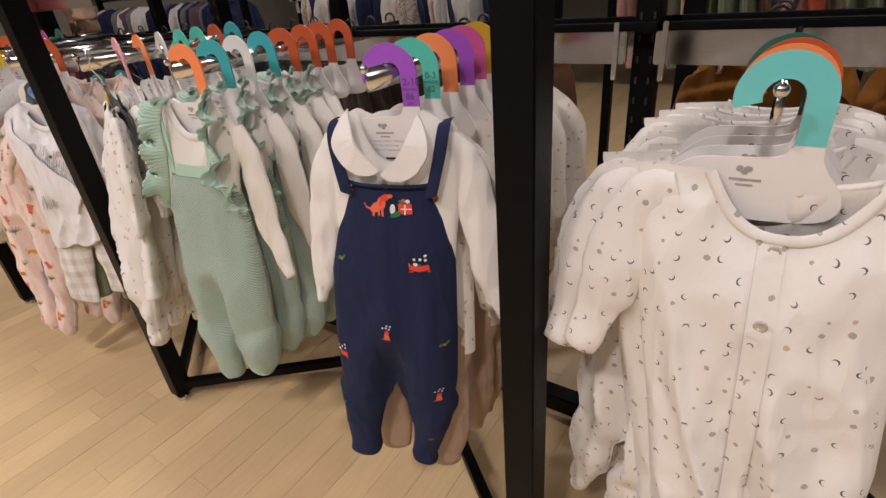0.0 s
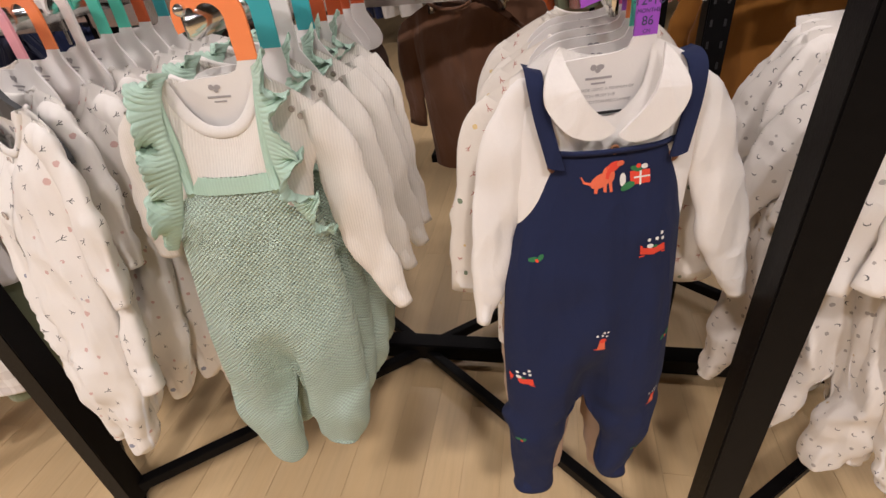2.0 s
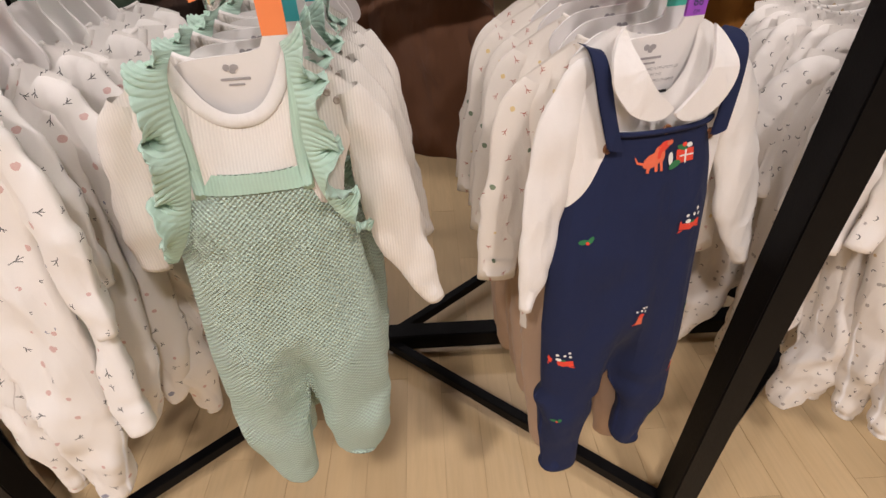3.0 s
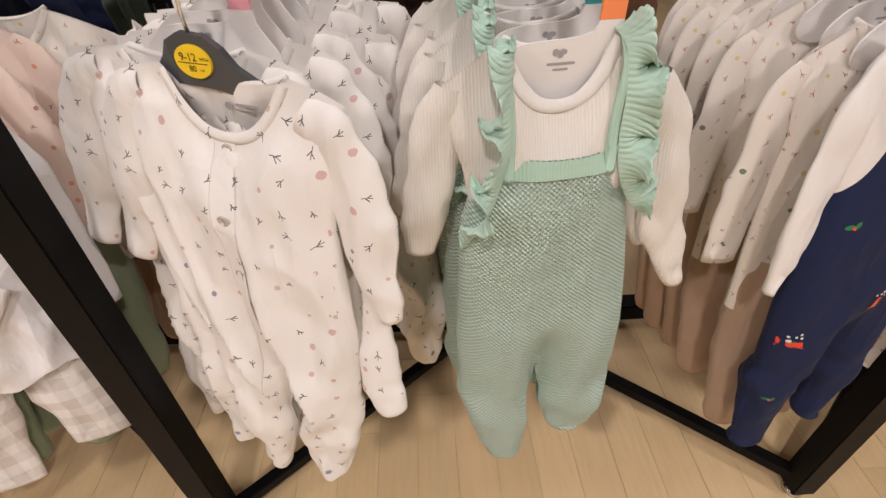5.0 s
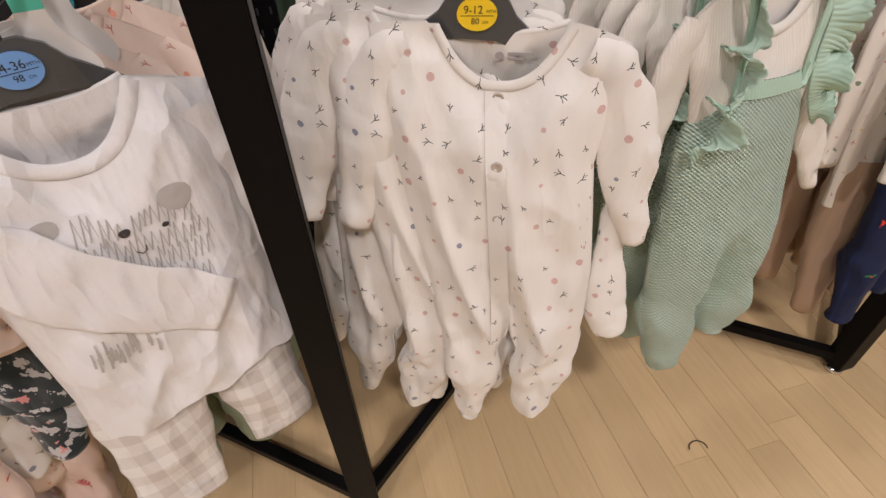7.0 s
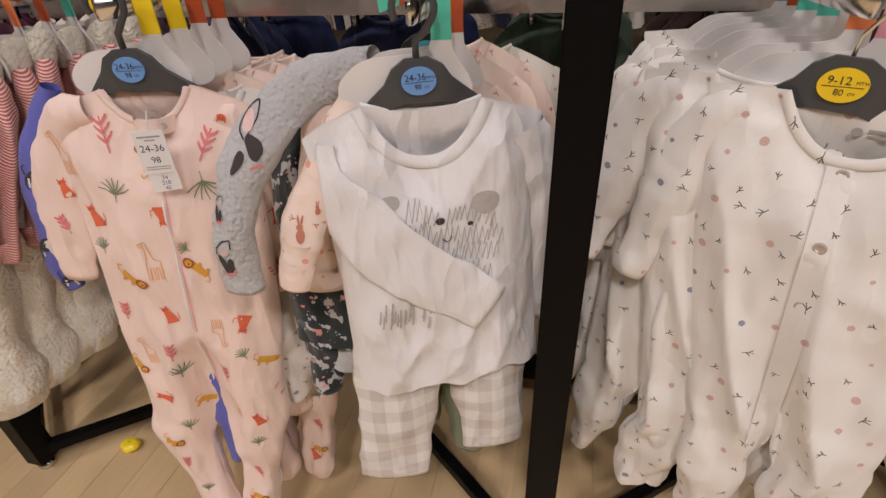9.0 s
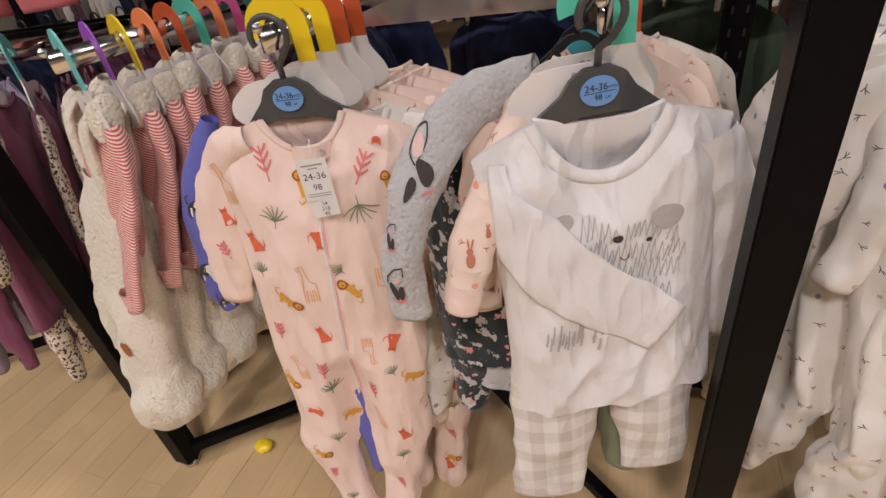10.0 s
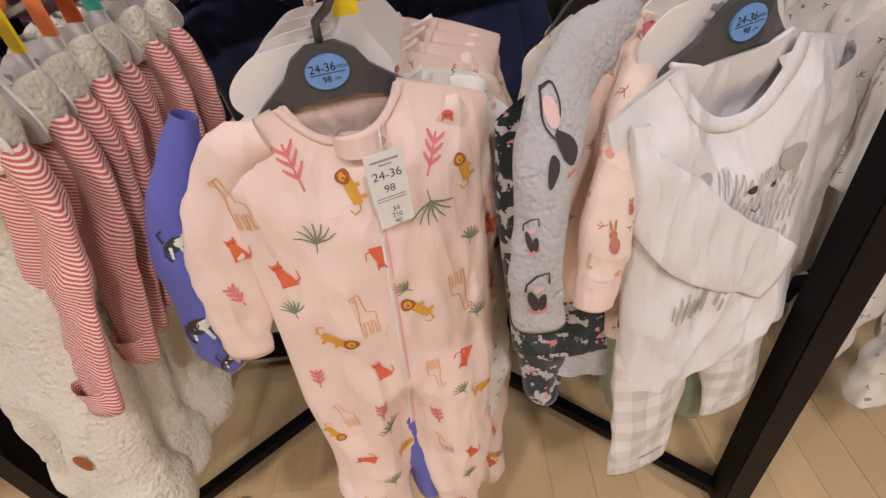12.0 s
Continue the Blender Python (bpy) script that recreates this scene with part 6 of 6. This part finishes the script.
for k in range(2):
    copy_thing(P_, pose((-2.97 - 0.01 * k) * U, (0.76 + 0.12 * k) * U, 0.98 * U, 0, 2, -18))
    copy_thing(Q_, pose((-2.96 - 0.01 * k) * U, (0.82 + 0.12 * k) * U, 0.98 * U, 0, -2, -14))
pl = simple_top((-2.78, 0.66, T["P"][2]), 24, "leopard", "leopard print top over plum leggings", "plum", "plum and leopard sets", 0.10, name="top_and_trousers", leg=0.6)
copy_thing(pl, pose(-2.76 * U, 0.73 * U, T["P"][2] * U, 0, 2, 12))


# ---- the other side of the rack ----
BACK_CLOTHS = [("mustard_cloth", None), ("mustard_cloth", None), ("mustard_cloth", "dark_brown"), ("brown", None), ("dark_brown", "brown"), ("khaki", "denim"), ("denim", "denim"), ("denim", None), ("mauve", "denim"), ("plum", "mauve"), ("denim", "lilac")]
for i, (x, (top, bottom)) in enumerate(zip(BACK_X, BACK_CLOTHS)):
    name = M[top].name
    b = simple_top((x, BACK_Y - 0.08, 0.985), 180, top, f"{name} top on the far side of the rack", bottom, "clothes on the far side", 0.12, 0.36, name="top_and_trousers" if bottom else "baby_top")
    stack(b, (x, MID_Y + 0.06, 0.985), 5, 180, step=0.058, seed=40 + i, jitter=6, x_jit=0.02)
    for k in range(4):
        clip = thing("clothes_hanger", "black plastic trouser hanger with metal clips", "hanger", (x, MID_Y + 0.1 + 0.09 * k, 0.985), 4 * k - 6, "black hangers on the far side")
        mesh_part("bar", *merge(rod([(-0.12, 0, -0.078), (0, 0, -0.066), (0.12, 0, -0.078)], 0.006, 8), rod([(0, 0, -0.066), (0.004, 0, -0.03)] + [(0.004 + 0.016 * math.cos(a), 0, -0.014 + 0.016 * math.sin(a)) for a in np.linspace(-0.9, 3.4, 12)], 0.003, 8)), "dark_plastic", clip)
        for s in (-0.07, 0.07):
            mesh_part("clip", *box(s - 0.006, s + 0.006, -0.012, 0.010, -0.105, -0.068, 0.001), "chrome", clip, "metal clip")


# ---- what hangs from the upper rail ----
def hanging_trousers(place, yaw, cloth, label, spread=0.09, length=0.42, thin=0.055, name="trousers"):
    g = thing(name, label, "baby clothes", place, yaw)
    mesh_part("waist", *tube([(0, 0, 0.0, spread * 0.95, 0.03), (0, 0, -0.05, spread * 1.1, 0.04), (0, 0, -length * 0.42, spread * 1.25, 0.045)], 22, 14, 0.006, 3.0), cloth, g)
    for s in (-1, 1):
        mesh_part("leg", *tube([(s * spread * 0.5, 0, -0.08, thin, 0.04), (s * spread * 0.7, 0, -length * 0.5, thin, 0.04), (s * spread * 0.85, 0, -length * 0.86, thin * 0.98, 0.04), (s * spread * 0.86, 0, -length * 0.89, thin * 0.86, 0.034)], 28, 40, 0.016, 5.0 + s, ruck=0.003), cloth, g)
        cuff = tube([(s * spread * 0.86, 0, -length * 0.885, thin * 0.86, 0.033), (s * spread * 0.865, 0, -length * 0.93, thin * 0.90, 0.036), (s * spread * 0.87, 0, -length, thin * 0.88, 0.036)], 90, 8, 0.002, 5.0 + s)
        mesh_part("cuff", [(x, y * (1 + 0.05 * math.sin(x * 900)), z + 0.001 * math.sin(x * 700)) for x, y, z in cuff[0]], cuff[1], cloth, g, "gathered elastic cuff")
    return g


up = thing("upper_arm", "chrome display arm on the upper rail", "display arm", (-2.65, MID_Y - 0.046, 1.49))
mesh_part("bar", *merge(box(-0.006, 0.006, -0.34, 0.0, -0.034, 0.0, 0.002), box(-0.006, 0.006, -0.01, 0.004, -0.37, 0.0, 0.002)), "chrome", up, smooth=False)
hanging_trousers((-2.65, 0.89, 1.47), 12, "rose_cloth", "rose pink corduroy baby trousers hanging high", length=0.44, thin=0.07)
hanging_trousers((-2.81, 0.93, 1.47), 4, "rose_cloth", "rose pink corduroy baby trousers hanging high", length=0.40, thin=0.07)
hanging_trousers((-2.42, 1.2, 1.45), -10, "skin_tights", "beige ribbed tights hanging behind the rail", 0.07, 0.46, 0.035, name="tights")


# ---- racks across the shop ----
def far_rack(x0, y, width, cloths, seed, height=1.3):
    r = thing("clothes_rack", "black steel clothes rack across the shop", "clothes rack")
    for x in (x0, x0 + width):
        mesh_part("post", *box(x - 0.02, x + 0.02, y - 0.02, y + 0.02, 0, height + 0.05, 0.002), "black_metal", r, smooth=False)
        mesh_part("foot", *box(x - 0.02, x + 0.02, y - 0.28, y + 0.28, 0.0, 0.04, 0.003), "black_metal", r, smooth=False)
    mesh_part("rail", *rod([(x0, y, height), (x0 + width, y, height)], 0.014, 10), "dark_chrome", r)
    rnd = random.Random(seed)
    protos = []
    for cloth in cloths:
        protos.append(simple_top((x0 + 0.1, y, height + 0.02), 90, cloth, f"{M[cloth].name} top on a far rack", None, "clothes on far racks", 0.14, 0.38))
    x = x0 + 0.12
    for p in protos:
        p.matrix_basis = pose(x * U, y * U, (height + 0.02) * U, 0, 0, 80 + rnd.uniform(-10, 10))
        x += 0.05
    while x < x0 + width - 0.08:
        copy_thing(rnd.choice(protos), pose(x * U, y * U, (height + 0.02) * U, 0, 0, 85 + rnd.uniform(-18, 18)))
        x += rnd.uniform(0.05, 0.08)


far_rack(-5.0, 2.5, 1.9, ["grey_cloth", "white_cotton", "mauve", "denim"], 1, 1.12)
far_rack(-2.7, 2.7, 1.7, ["leopard", "pink_print", "denim", "white_cotton"], 2, 1.12)
far_rack(-0.7, 2.6, 1.7, ["red_stripe", "brown", "orange_cloth", "sage"], 3, 1.12)
far_rack(-4.9, 4.6, 2.2, ["thin_white", "denim", "peach"], 4, 1.3)
far_rack(-2.3, 4.8, 2.2, ["mustard_cloth", "khaki", "fleece"], 5, 1.3)
far_rack(0.4, 4.7, 2.2, ["rose_cloth", "lilac", "white_cotton"], 6, 1.3)


# ---- small things on the floor ----
hair = thing("hair_grip", "thin dark wire hair grip lying on the floor", "hair grip", (-0.645, 0.53, 0.0))
mesh_part("wire", *rod([(0.02 * math.cos(a), 0.016 * math.sin(a), 0.0025) for a in np.linspace(-0.4, 3.0, 12)], 0.0012, 6), "dark_plastic", hair)
toy = thing("sweet_wrapper", "crumpled yellow sweet wrapper lying on the floor", "wrapper", (-2.33, 0.69, 0.0))
crumple = [((0.024 + 0.008 * nz(a * 2, b * 3, 4)) * math.cos(a) * math.sin(b), (0.02 + 0.008 * nz(b * 2, a, 9)) * math.sin(a) * math.sin(b), 0.011 + 0.011 * math.cos(b)) for b in np.linspace(0.1, 3.05, 7) for a in np.linspace(0, 2 * math.pi, 12, endpoint=False)]
mesh_part("foil", crumple, [(k * 12 + i, k * 12 + (i + 1) % 12, (k + 1) * 12 + (i + 1) % 12, (k + 1) * 12 + i) for k in range(6) for i in range(12)], "hook_yellow", toy, smooth=False)


# ---- the floor, board by board ----
def floor():
    w, e, s, n = (v / U for v in ROOM)
    base = mesh_part("floor", *box(w, e, s, n, -0.12, -0.0014), "joint", smooth=False)
    tagged(base, "pale maple strip floor", "floor", kind="structure")
    rnd = random.Random(77)
    wide, meshes, rest_v, rest_f, count = 0.086, {}, [], [], 0
    x = w
    while x < e - wide:
        y = s - rnd.uniform(0, 0.6)
        while y < n:
            length = rnd.choice((0.55, 0.7, 0.85, 1.0))
            y0, y1 = max(y, s), min(y + length, n)
            near = -3.4 < x < 0.7 and -0.4 < y < 1.7
            if y1 - y0 > 0.02:
                if near and y0 == y and y1 == y + length and count < 300:
                    if length not in meshes:
                        V, F = box(0.0004, wide - 0.0004, 0.0004, length - 0.0004, -0.012, 0.0, 0.0003)
                        ob = mesh_part("floor_board", V, F, "floor", base, smooth=False)
                        meshes[length] = ob.data
                    else:
                        ob = new("floor_board", meshes[length])
                        ob.parent = base
                    ob.matrix_basis = pose(x * U, y * U, rnd.uniform(-0.0003, 0.0002))
                    count += 1
                else:
                    k = len(rest_v)
                    q = 0.0004
                    rest_v += [(x + q, y0 + q, 0), (x + wide - q, y0 + q, 0), (x + wide - q, y1 - q, 0), (x + q, y1 - q, 0), (x + q, y0 + q, -0.003), (x + wide - q, y0 + q, -0.003), (x + wide - q, y1 - q, -0.003), (x + q, y1 - q, -0.003)]
                    rest_f += [tuple(k + i for i in f) for f in ((0, 1, 2, 3), (0, 4, 5, 1), (1, 5, 6, 2), (2, 6, 7, 3), (3, 7, 4, 0))]
            y += length
        x += wide
    ob = mesh_part("floor_boards", rest_v, rest_f, "floor", base, smooth=False)
    tagged(ob, kind="stuff")


floor()
